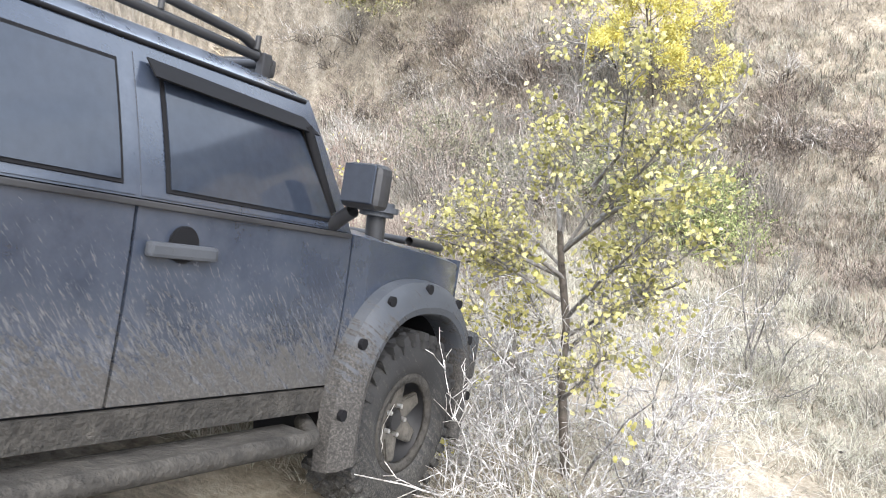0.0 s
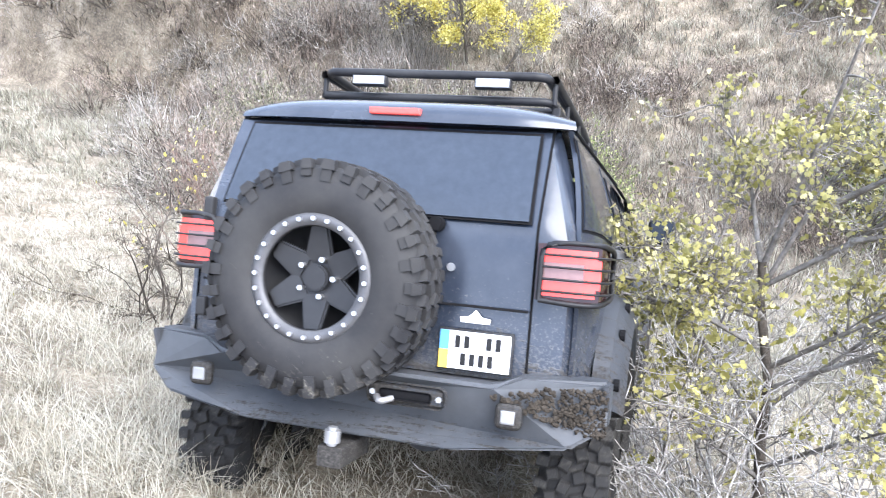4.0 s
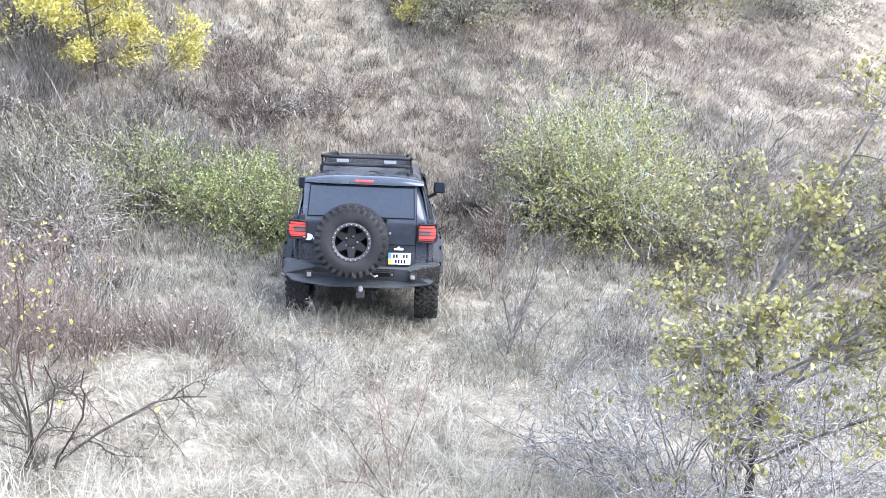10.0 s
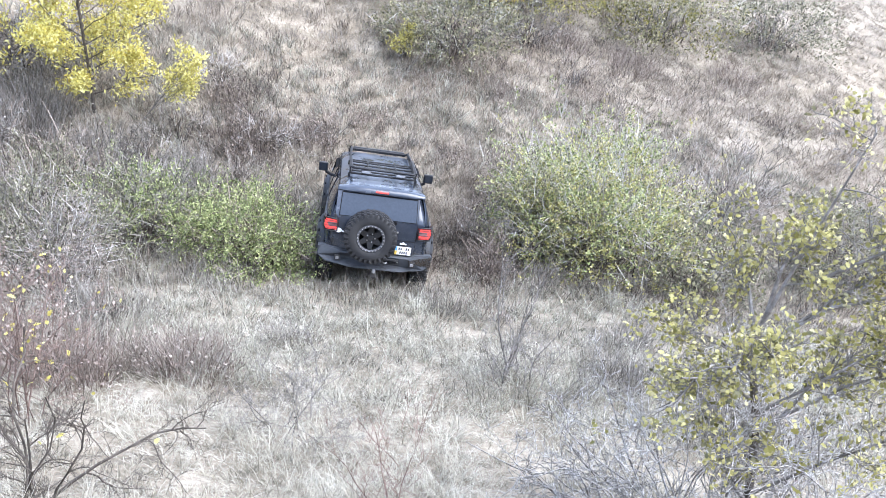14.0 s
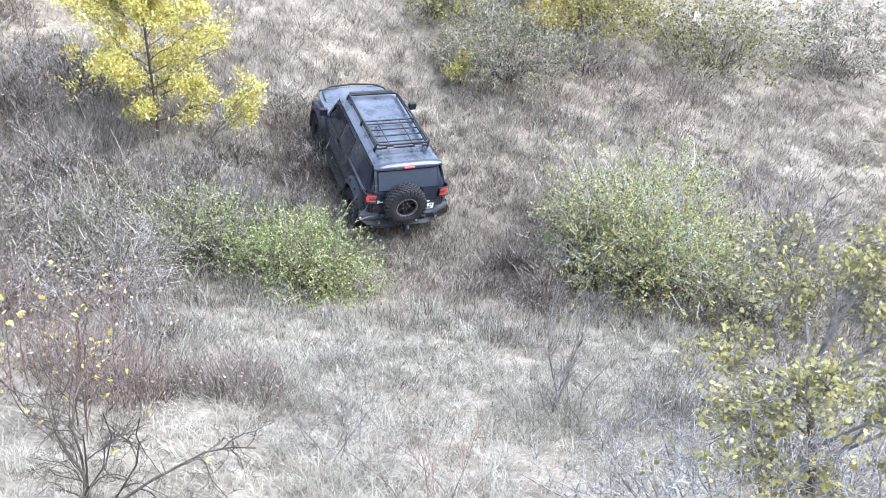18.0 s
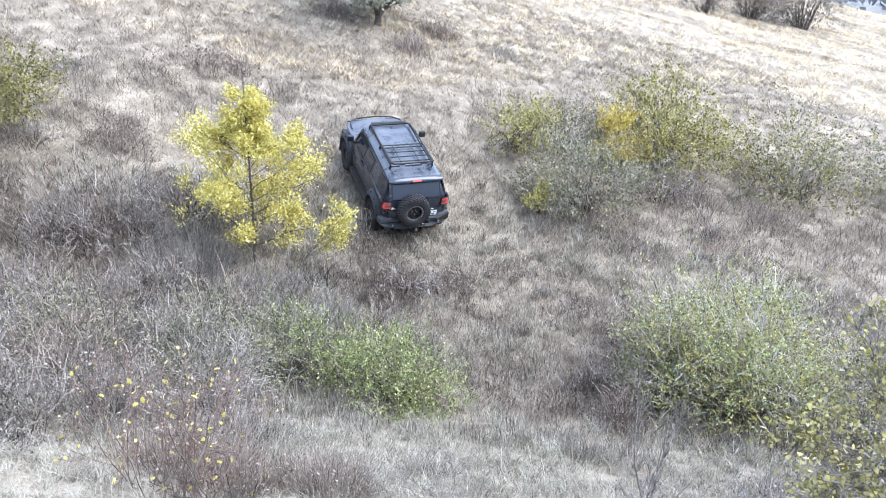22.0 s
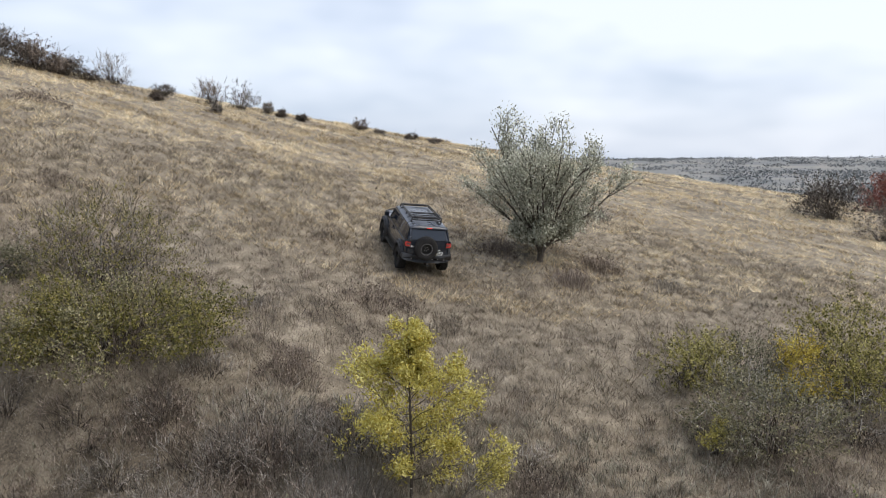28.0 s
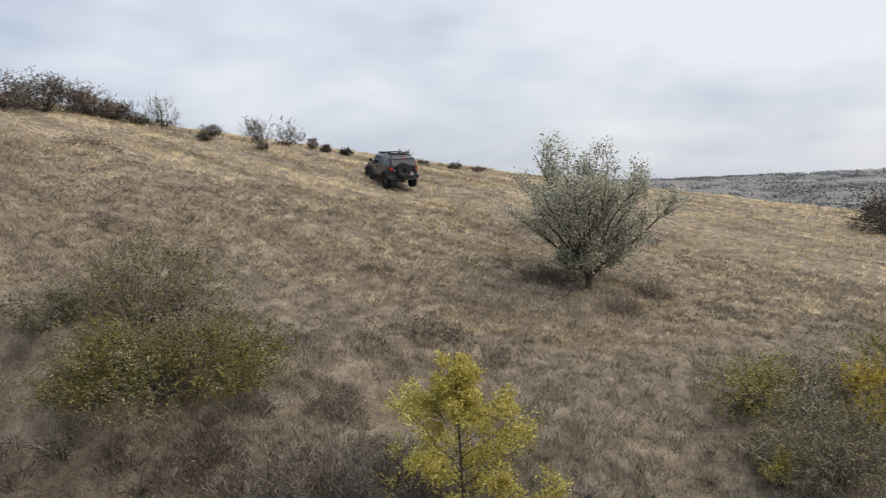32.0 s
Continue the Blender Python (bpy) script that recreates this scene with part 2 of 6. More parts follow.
g_bump.inputs["Strength"].default_value, g_bump.inputs["Distance"].default_value = 0.7, 0.06
g_l.new(g_add.outputs[0], g_bump.inputs["Height"])
g_l.new(g_bump.outputs[0], g_b.inputs["Normal"])

# ---- the land: a steep slope, a gully, and a long hill beyond it ----
NEAR_Y = (-60, -25, -8, -3, 0, 3, 4.2, 6.5, 9, 11, 12.7, 14.5, 20)
NEAR_Z = (5.5, 5.2, 3.0, 0.4, -1.48, -3.7, -4.63, -5.98, -7.02, -7.86, -8.45, -8.75, -8.2)
HILL_R = (10, 12, 14.5, 17, 20, 23.3, 26, 31, 34.5, 38, 43, 47.3, 50.5, 60, 72, 85, 110, 160, 320, 700, 1100, 1700, 2600, 4200)
HILL_A = (-41.5, -36, -31, -25.3, -20, -14.5, -11, -7.2, -4.4, -2.9, -1, -0.3, 0.6, 1.7, 2.25, 2.25, 1.4, -0.5, -2.4, -1.2, -0.6, 0.55, 0.5, 0.3)
FOOT_R = (10, 12, 14.5, 17, 20, 24, 28, 34, 40, 50, 60, 75, 90, 110, 160, 320, 700, 1100, 1700, 2600, 4200)
FOOT_A = (-41.5, -36, -31.3, -26.5, -22.2, -17, -13.5, -9.6, -7.2, -4.8, -3.4, -2.2, -1.75, -2.2, -3.4, -3.6, -1.6, -0.7, 0.55, 0.5, 0.3)


def lattice(ix, iy, seed):
    h = (ix * 374761393 + iy * 668265263 + seed * 1274126177) & 0xFFFFFFFF
    h = ((h ^ (h >> 13)) * 1274126177) & 0xFFFFFFFF
    return ((h ^ (h >> 16)) & 0xFFFF) / 65535.0


def bumps(x, y, size, seed):
    """Smooth value noise, -1 to 1."""
    x, y = np.asarray(x, float) / size, np.asarray(y, float) / size
    ix, iy = np.floor(x).astype(np.int64), np.floor(y).astype(np.int64)
    fx, fy = x - ix, y - iy
    fx, fy = fx * fx * (3 - 2 * fx), fy * fy * (3 - 2 * fy)
    a = lattice(ix, iy, seed) * (1 - fx) + lattice(ix + 1, iy, seed) * fx
    b = lattice(ix, iy + 1, seed) * (1 - fx) + lattice(ix + 1, iy + 1, seed) * fx
    return (a * (1 - fy) + b * fy) * 2 - 1


def land(x, y):
    """Height of the smooth land."""
    x, y = np.asarray(x, float), np.asarray(y, float)
    r, az = np.hypot(x, y), np.degrees(np.arctan2(x, y))
    near = sum(np.interp(y + o, NEAR_Y, NEAR_Z) for o in (-0.6, -0.2, 0.2, 0.6)) / 4
    rr = np.maximum(r, 9.5)
    hill = sum(np.interp(rr * (1 + o), HILL_R, HILL_A) for o in (-0.06, -0.02, 0.02, 0.06)) / 4
    foot = sum(np.interp(rr * (1 + o), FOOT_R, FOOT_A) for o in (-0.06, -0.02, 0.02, 0.06)) / 4
    k = np.clip((az + 27) / 27, -1.3, 2.2)
    k = np.where(rr > 320, np.clip(k, 0, 1), k)
    far = rr * np.tan(np.radians(hill + (foot - hill) * k))
    w = np.clip((y - 11.5) / 4, 0, 1)
    w = w * w * (3 - 2 * w)
    return near * (1 - w) + far * w


def ground_z(x, y):
    """Height of the ground with its hummocks, small along the car's way."""
    r = np.hypot(x, y)
    s = np.clip(r / 25, 0.25, 1.6)
    z = land(x, y) + 0.05 * bumps(x, y, 0.9, 3) + 0.12 * s * bumps(x, y, 3.7, 5)
    z = z + np.where(r > 250, 5.0, 0.0) * bumps(x, y, 160, 7) * np.clip((r - 250) / 600, 0, 1)
    return z


def quick_mesh(name, verts, faces):
    """A mesh from an array of corners and an array of triangles or quads."""
    verts, faces = np.asarray(verts, np.float32), np.asarray(faces, np.int32)
    me = bpy.data.meshes.new(name)
    k = faces.shape[1]
    me.vertices.add(len(verts))
    me.vertices.foreach_set("co", verts.ravel())
    me.loops.add(faces.size)
    me.loops.foreach_set("vertex_index", faces.ravel())
    me.polygons.add(len(faces))
    me.polygons.foreach_set("loop_start", np.arange(0, faces.size, k, dtype=np.int32))
    me.update(calc_edges=True)
    return me


def smooth(me):
    me.polygons.foreach_set("use_smooth", np.ones(len(me.polygons), bool))
    return me


def make_ground():
    rings = [0.25]
    while rings[-1] < 4200:
        rings.append(rings[-1] * 1.026 + 0.05)
    rings = np.array(rings)
    az = np.concatenate([np.radians(np.linspace(-85, 60, 420, endpoint=False)), np.radians(np.linspace(60, 275, 120, endpoint=False))])
    R, A = np.meshgrid(rings, az, indexing="ij")
    x, y = R * np.sin(A), R * np.cos(A)
    z = ground_z(x, y)
    v = np.stack([x, y, z], -1).reshape(-1, 3)
    n, m = R.shape
    i, j = np.meshgrid(np.arange(n - 1), np.arange(m), indexing="ij")
    jn = (j + 1) % m
    f = np.stack([i * m + j, (i + 1) * m + j, (i + 1) * m + jn, i * m + jn], -1).reshape(-1, 4)
    f = f[:, ::-1]
    me = bpy.data.meshes.new("ground")
    ob = new("ground", smooth(quick_mesh("ground", v, f)))
    # close the middle
    bm = bmesh.new()
    bm.from_mesh(ob.data)
    bm.verts.ensure_lookup_table()
    bm.faces.new([bm.verts[k] for k in range(m)])
    bm.normal_update()
    bm.to_mesh(ob.data)
    bm.free()
    bpy.data.meshes.remove(me)
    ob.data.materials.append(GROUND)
    return tagged(ob, "dry grassy slope, gully and hillside under pale straw litter", "ground", kind="structure")


make_ground()

# ---- plants ----
RNG = np.random.default_rng(11)


def unit(v):
    return v / np.maximum(np.linalg.norm(v, axis=-1, keepdims=True), 1e-9)


def blades(base, height, width, lean, segments=2, up=None, flow=None):
    """Bent tapering blades from base points: corners and triangles. lean: how far the tip bends over, as a share of the height."""
    n = len(base)
    a = RNG.uniform(0, 2 * np.pi, n)
    side = np.stack([np.cos(a), np.sin(a), np.zeros(n)], -1) * (np.broadcast_to(width, n) / 2)[:, None]
    b = RNG.uniform(0, 2 * np.pi, n) if flow is None else flow + RNG.normal(0, 0.5, n)
    fall = np.stack([np.cos(b), np.sin(b), np.zeros(n)], -1) * (np.broadcast_to(lean, n) * height)[:, None]
    rise = np.zeros((n, 3))
    rise[:, 2] = height
    if up is not None:
        rise = up * np.broadcast_to(height, n)[:, None]
    if segments == 1:
        v = np.stack([base - side, base + side, base + rise + fall], 1)
        return v.reshape(-1, 3), np.arange(n * 3).reshape(-1, 3)
    mid = base + rise * 0.6 + fall * 0.3
    tip = base + rise * 0.93 + fall
    v = np.stack([base - side, base + side, mid - side * 0.7, mid + side * 0.7, tip], 1)
    k = np.arange(n)[:, None] * 5
    f = np.concatenate([k + np.array([[0, 1, 3]]), k + np.array([[0, 3, 2]]), k + np.array([[2, 3, 4]])])
    return v.reshape(-1, 3), f


def on_ground(x, y, sink=0.01):
    return np.stack([x, y, ground_z(x, y) - sink], -1)


def sector(n, r0, r1, a0, a1, power=1.0):
    """Points in a sector round the viewer's place, thinning outwards as power grows."""
    u = RNG.uniform(0, 1, n)
    p = 2 - power
    r = (r0 ** p + u * (r1 ** p - r0 ** p)) ** (1 / p)
    a = np.radians(RNG.uniform(a0, a1, n))
    return r * np.sin(a), r * np.cos(a)


def tufted(x, y, per, spread):
    """Replace each point by a tuft of points."""
    n = len(x)
    x = np.repeat(x, per) + RNG.normal(0, 1, n * per) * np.repeat(np.broadcast_to(spread, n), per)
    y = np.repeat(y, per) + RNG.normal(0, 1, n * per) * np.repeat(np.broadcast_to(spread, n), per)
    return x, y


def tussocks(x, y, per, spread):
    """Tufts whose blades arch outwards: points, and the way in which each leans."""
    n = len(x)
    a, r = RNG.uniform(0, 2 * np.pi, n * per), np.abs(RNG.normal(0, 1, n * per)) * np.repeat(np.broadcast_to(spread, n), per)
    return np.repeat(x, per) + np.cos(a) * r, np.repeat(y, per) + np.sin(a) * r, a


def stuff(name, label, mesh_parts, mat, category="grass"):
    ob = new(name, quick_mesh(name, *mesh_parts))
    ob.data.materials.append(mat)
    return tagged(ob, label, category, kind="stuff")


def part(name, me, mat, parent, label=""):
    """One mesh part under a thing or a part. me: a mesh, or a bmesh which is used up."""
    if isinstance(me, bmesh.types.BMesh):
        bm, me = me, bpy.data.meshes.new(name)
        bm.to_mesh(me)
        bm.free()
    ob = new(name, me)
    if not me.materials:
        me.materials.append(mat)
    ob.parent = parent
    if label:
        ob["label"] = label
    return ob


def thing(name, label, category, m=None, group=""):
    ob = new(name)
    ob.empty_display_size = 0.1
    if m is not None:
        ob.matrix_basis = m
    return tagged(ob, label, category, group)


# -- branching --
def tubes(paths, sides=3):
    """Tapering tubes along paths of (points, radius at start, radius at end)."""
    vs, fs, n = [], [], 0
    ang = np.arange(sides) * 2 * np.pi / sides
    for pts, r0, r1 in paths:
        pts = np.asarray(pts, float)
        m = len(pts)
        d = unit(np.gradient(pts, axis=0))
        ref = np.where(np.abs(d[:, 2:3]) > 0.9, [[1.0, 0, 0]], [[0, 0, 1.0]])
        a = unit(np.cross(d, ref))
        b = np.cross(d, a)
        r = np.linspace(r0, r1, m)[:, None, None]
        v = pts[:, None, :] + r * (np.cos(ang)[None, :, None] * a[:, None, :] + np.sin(ang)[None, :, None] * b[:, None, :])
        vs.append(v.reshape(-1, 3))
        i, j = np.meshgrid(np.arange(m - 1), np.arange(sides), indexing="ij")
        jn = (j + 1) % sides
        fs.append((n + np.stack([i * sides + j, i * sides + jn, (i + 1) * sides + jn, (i + 1) * sides + j], -1)).reshape(-1, 4))
        n += m * sides
    return np.concatenate(vs), np.concatenate(fs)


def limb(rng, start, way, length, wander, lift, n=6):
    pts, d = [np.array(start, float)], np.array(way, float)
    for _ in range(n):
        d = d + rng.normal(0, wander, 3) + np.array([0, 0, lift])
        d = d / np.linalg.norm(d)
        pts.append(pts[-1] + d * length / n)
    return np.array(pts), d


def grow(rng, paths, tips, start, way, length, radius, depth, cfg, min_r=0.0015):
    """A limb with its side shoots. Collects tube paths, and points with their ways along the outer shoots."""
    pts, _ = limb(rng, start, way, length, cfg["wander"], cfg["lift"], 6 if depth > 1 else 3 + depth)
    paths.append((pts, radius, max(radius * (0.35 if depth > 0 else 0.3), min_r * 0.7)))
    if depth <= cfg.get("leaf_depth", 1):
        for k in range(1, len(pts)):
            tips.append((pts[k], pts[k] - pts[k - 1]))
    if depth == 0:
        return
    for _ in range(cfg["shoots"][depth - 1]):
        t = rng.uniform(cfg.get("bare", 0.25), 1.0)
        i = min(int(t * (len(pts) - 1)), len(pts) - 2)
        f = t * (len(pts) - 1) - i
        p = pts[i] * (1 - f) + pts[i + 1] * f
        d = unit(pts[i + 1] - pts[i])
        out = rng.normal(0, 1, 3)
        out = unit(out - d * (out @ d))
        w = unit(d * cfg["follow"] + out * (1 - cfg["follow"]) + np.array([0, 0, cfg.get("rise", 0.0)]))
        grow(rng, paths, tips, p, w, length * cfg["ratio"] * rng.uniform(0.6, 1.2) * (1.15 - 0.5 * t), max(radius * 0.5 * (1.1 - 0.5 * t), min_r), depth - 1, cfg, min_r)


DIAMOND = np.array([(0, 0, 0), (0.5, 0.34, 0.06), (1, 0, 0), (0.5, -0.34, 0.06)])
PETAL = np.array([(0, 0.05, 0), (0.62, 0.36, 0.08), (0.9, -0.2, 0.0)])
SLIM = np.array([(0, 0, 0), (0.45, 0.15, 0.03), (1, 0, -0.05), (0.45, -0.15, 0.03)])
LOBED = np.array([(0, 0, 0), (0.18, 0.08, 0.02), (0.26, 0.32, 0.08), (0.42, 0.2, 0.04), (0.6, 0.4, 0.09), (0.7, 0.2, 0.03), (0.92, 0.22, -0.04),
                  (1, 0, -0.06), (0.92, -0.22, -0.04), (0.7, -0.2, 0.03), (0.6, -0.4, 0.09), (0.42, -0.2, 0.04), (0.26, -0.32, 0.08), (0.18, -0.08, 0.02)])


def leaves(rng, spots, n, size, jitter, shape=DIAMOND, droop=0.0):
    """n leaves of a shape scattered about the spots on the shoots."""
    p = np.array([s[0] for s in spots])
    i = rng.integers(0, len(p), n)
    at = p[i] + rng.normal(0, jitter, (n, 3))
    x = unit(rng.normal(0, 1, (n, 3)) + np.array([0, 0, -droop]))
    up = unit(rng.normal(0, 0.7, (n, 3)) + np.array([0, 0, 0.9]))
    y = unit(np.cross(up, x))
    z = np.cross(x, y)
    s = size * rng.uniform(0.55, 1.25, n)
    v = at[:, None, :] + s[:, None, None] * (shape[None, :, 0:1] * x[:, None, :] + shape[None, :, 1:2] * y[:, None, :] + shape[None, :, 2:3] * z[:, None, :])
    k = np.arange(n)[:, None] * len(shape)
    if len(shape) == 3:
        f = k + np.array([[0, 1, 2]])
    elif len(shape) == 4:
        f = np.concatenate([k + np.array([[0, 1, 2]]), k + np.array([[0, 2, 3]])])
    else:
        m = len(shape)
        pairs = [(0, 1, m - 1)] + [q for a in range(1, m // 2) for q in ((a, a + 1, m - a), (m - a, a + 1, m - a - 1))][:m - 3]
        f = np.concatenate([k + np.array([q]) for q in pairs if len(set(q)) == 3])
    return v.reshape(-1, 3), f


def shrub(name, label, x, y, height, width, stems, cfg, leaf_sets, bark, seed, category="shrub", group="", radius=0.012, foot=0.2, spread=0.55):
    """A bush or tree: stems with their shoots, and crowns of small leaves.
    leaf_sets: rows of (count, size, jitter, shape, material, lowest share of height, label)."""
    rng = np.random.default_rng(seed)
    z = float(ground_z(x, y))
    top = thing(name, label, category, pose(x, y, z - 0.02), group)
    paths, tips = [], []
    owner = []
    for k in range(stems):
        a = 2 * np.pi * (k + rng.uniform(-0.3, 0.3)) / stems
        r = foot * width * 0.5 * rng.uniform(0.2, 1)
        lean = spread * rng.uniform(0.15, 1.0) * (0.4 if stems == 1 else 1)
        way = unit(np.array([np.cos(a) * lean, np.sin(a) * lean, 1.0]))
        grow(rng, paths, tips, (np.cos(a) * r, np.sin(a) * r, -0.03), way, height * rng.uniform(0.72, 1.05), radius * rng.uniform(0.7, 1.15), cfg["depth"], cfg)
        owner += [k] * (len(paths) - len(owner))
    spots = np.array([t[0] for t in tips])
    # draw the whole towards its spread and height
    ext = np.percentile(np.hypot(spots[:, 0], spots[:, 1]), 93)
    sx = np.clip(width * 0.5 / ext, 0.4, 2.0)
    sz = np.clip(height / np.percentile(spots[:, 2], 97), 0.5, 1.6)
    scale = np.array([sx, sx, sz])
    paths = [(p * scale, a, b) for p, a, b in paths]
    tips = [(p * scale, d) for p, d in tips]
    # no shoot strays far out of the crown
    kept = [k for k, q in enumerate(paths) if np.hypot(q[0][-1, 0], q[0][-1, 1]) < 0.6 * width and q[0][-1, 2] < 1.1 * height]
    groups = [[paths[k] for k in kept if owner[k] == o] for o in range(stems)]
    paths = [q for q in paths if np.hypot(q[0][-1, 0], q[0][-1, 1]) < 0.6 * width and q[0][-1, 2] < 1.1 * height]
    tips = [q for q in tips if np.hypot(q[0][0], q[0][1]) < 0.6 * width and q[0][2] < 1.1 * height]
    if math.hypot(x, y) > 30:
        groups = [paths]
    for g in groups:
        if g:
            wood = part("branchwork", smooth(quick_mesh("branchwork", *tubes(g))), bark, top)
            if math.hypot(x, y) > 9:
                tagged(wood, kind="stuff")
    for n, size, jit, shape, mat, low, lab in leaf_sets:
        spots = [t for t in tips if t[0][2] > low * height]
        if spots and n:
            part("crown", quick_mesh("crown", *leaves(rng, spots, n, size, jit, shape)), mat, top, lab)
    return top


def weed_clump(name, label, x, y, width, height, n, mat, seed, thick=0.006, category="weeds", group="", bits=0, dome=0.75):
    """A clump of dry stalks: thin blades fanning out of a patch of ground, with small seed heads."""
    rng = np.random.default_rng(seed)
    z = float(ground_z(x, y))
    top = thing(name, label, category, pose(x, y, 0), group)
    a, r = rng.uniform(0, 2 * np.pi, n), np.sqrt(rng.uniform(0, 1, n)) * width / 2
    # ragged outline
    edge = 0.75 + 0.25 * np.sin(a * 3 + seed) + 0.15 * np.sin(a * 7 + 2 * seed)
    px, py = np.cos(a) * r * edge, np.sin(a) * r * edge
    gx, gy = px + x, py + y
    gz = ground_z(gx, gy) - 0.02
    h = height * np.sqrt(np.clip(1 - dome * (r / (width / 2)) ** 2, 0.08, 1)) * rng.uniform(0.5, 1.08, n)
    out = np.stack([px, py, np.zeros(n)], -1) / (width / 2) * 0.45 + rng.normal(0, 0.22, (n, 3))
    out[:, 2] = 1.0
    base = np.stack([px, py, gz], -1)
    v, f = blades(base, h, thick * rng.uniform(0.6, 1.4, n), 0.25, 2, unit(out))
    tagged(part("stalk_mass", quick_mesh("stalk_mass", v, f), mat, top), kind="stuff")
    if bits:
        i = rng.integers(0, n, bits)
        t = rng.uniform(0.35, 1.0, bits)
        spots = list(zip(base[i] + unit(out)[i] * (h[i] * t)[:, None], base[i]))
        tagged(part("seed_mass", quick_mesh("seed_mass", *leaves(rng, spots, bits, thick * 6, thick * 7)), mat, top), kind="stuff")
    return top

# ---- grass ----
def grass_cover(name, label, x, y, per, spread, low, high, size, seed, width, lean, segments, mat):
    """Arching tussocks over a stretch of ground, taller and shorter in patches."""
    tall = np.clip(1.0 + 0.55 * bumps(x, y, size, seed) + 0.3 * bumps(x, y, size * 0.3, seed + 1), 0.35, 1.7) * RNG.uniform(0.7, 1.2, len(x))
    x, y, way = tussocks(x, y, per, spread)
    n = len(x)
    h = np.repeat(tall, per) * RNG.uniform(low, high, n)
    stuff(name, label, blades(on_ground(x, y, 0.02), h, width + 0.0006 * np.hypot(x, y), RNG.uniform(*lean, n), segments, None, way), mat)


def grass():
    x, y = sector(14000, 1.3, 12.5, -80, 48, 1.0)
    keep = (y < 9.5) & (y > -0.6)
    grass_cover("meadow_grass", "pale dry matted grass covering the near slope", x[keep], y[keep], 11, 0.035, 0.07, 0.17, 0.9, 21, 0.004, (0.6, 1.9), 2, STRAW)
    x, y = sector(13000, 6.0, 22.0, -72, 45, 1.0)
    keep = y > 6.5
    grass_cover("gully_grass", "grey dry grass and weeds on the gully floor", x[keep], y[keep], 10, 0.05, 0.12, 0.32, 1.5, 8, 0.005, (0.4, 1.3), 2, STRAW_GREY)
    x, y = sector(26000, 14.0, 44.0, -68, 50, 1.0)
    keep = y > 12.5
    grass_cover("hillfoot_grass", "tussocky grey-brown dry grass on the lower hillside", x[keep], y[keep], 14, 0.08, 0.09, 0.26, 2.2, 19, 0.006, (0.5, 1.5), 1, STRAW_BROWN)
    x, y = sector(47000, 28.0, 105.0, -66, 48, 1.1)
    keep = np.hypot(x, y) > 29 + np.clip(np.degrees(np.arctan2(x, y)) + 12, 0, 50) * 0.5 + 3 * bumps(x, y, 5, 12)
    x, y = x[keep], y[keep]
    grass_cover("hill_grass", "short golden-brown dry grass on the hillside", x, y, 8, 0.14, 0.08, 0.24, 3.0, 9, 0.009, (0.6, 1.8), 1, STRAW_GOLD)


# ---- shrubs and trees ----
TWIGGY = dict(depth=3, shoots=(5, 6, 6), wander=0.22, lift=0.03, follow=0.45, ratio=0.46, bare=0.15, rise=0.05, leaf_depth=0)


BARE_MATS = (WEED_BROWN, WEED_GREY, WEED_RED, WEED_DARK)


def leaf_mesh(rng, at, ahead, size, shape=DIAMOND, flat=0.8):
    """One leaf at each place, pointing roughly ahead, turned up more or less."""
    n = len(at)
    x = unit(ahead * 0.6 + rng.normal(0, 0.6, (n, 3)))
    up = unit(rng.normal(0, 0.6, (n, 3)) + np.array([0, 0, flat]))
    y = unit(np.cross(up, x))
    z = np.cross(x, y)
    s = np.broadcast_to(size, n) * rng.uniform(0.6, 1.3, n)
    v = at[:, None, :] + s[:, None, None] * (shape[None, :, 0:1] * x[:, None, :] + shape[None, :, 1:2] * y[:, None, :] + shape[None, :, 2:3] * z[:, None, :])
    k = np.arange(n)[:, None] * len(shape)
    if len(shape) == 3:
        return v.reshape(-1, 3), k + np.array([[0, 1, 2]])
    if len(shape) == 4:
        return v.reshape(-1, 3), np.concatenate([k + np.array([[0, 1, 2]]), k + np.array([[0, 2, 3]])])
    m = len(shape)
    pairs = [(0, 1, m - 1)] + [q for a in range(1, m // 2) for q in ((a, a + 1, m - a), (m - a, a + 1, m - a - 1))][:m - 3]
    return v.reshape(-1, 3), np.concatenate([k + np.array([q]) for q in pairs if len(set(q)) == 3])


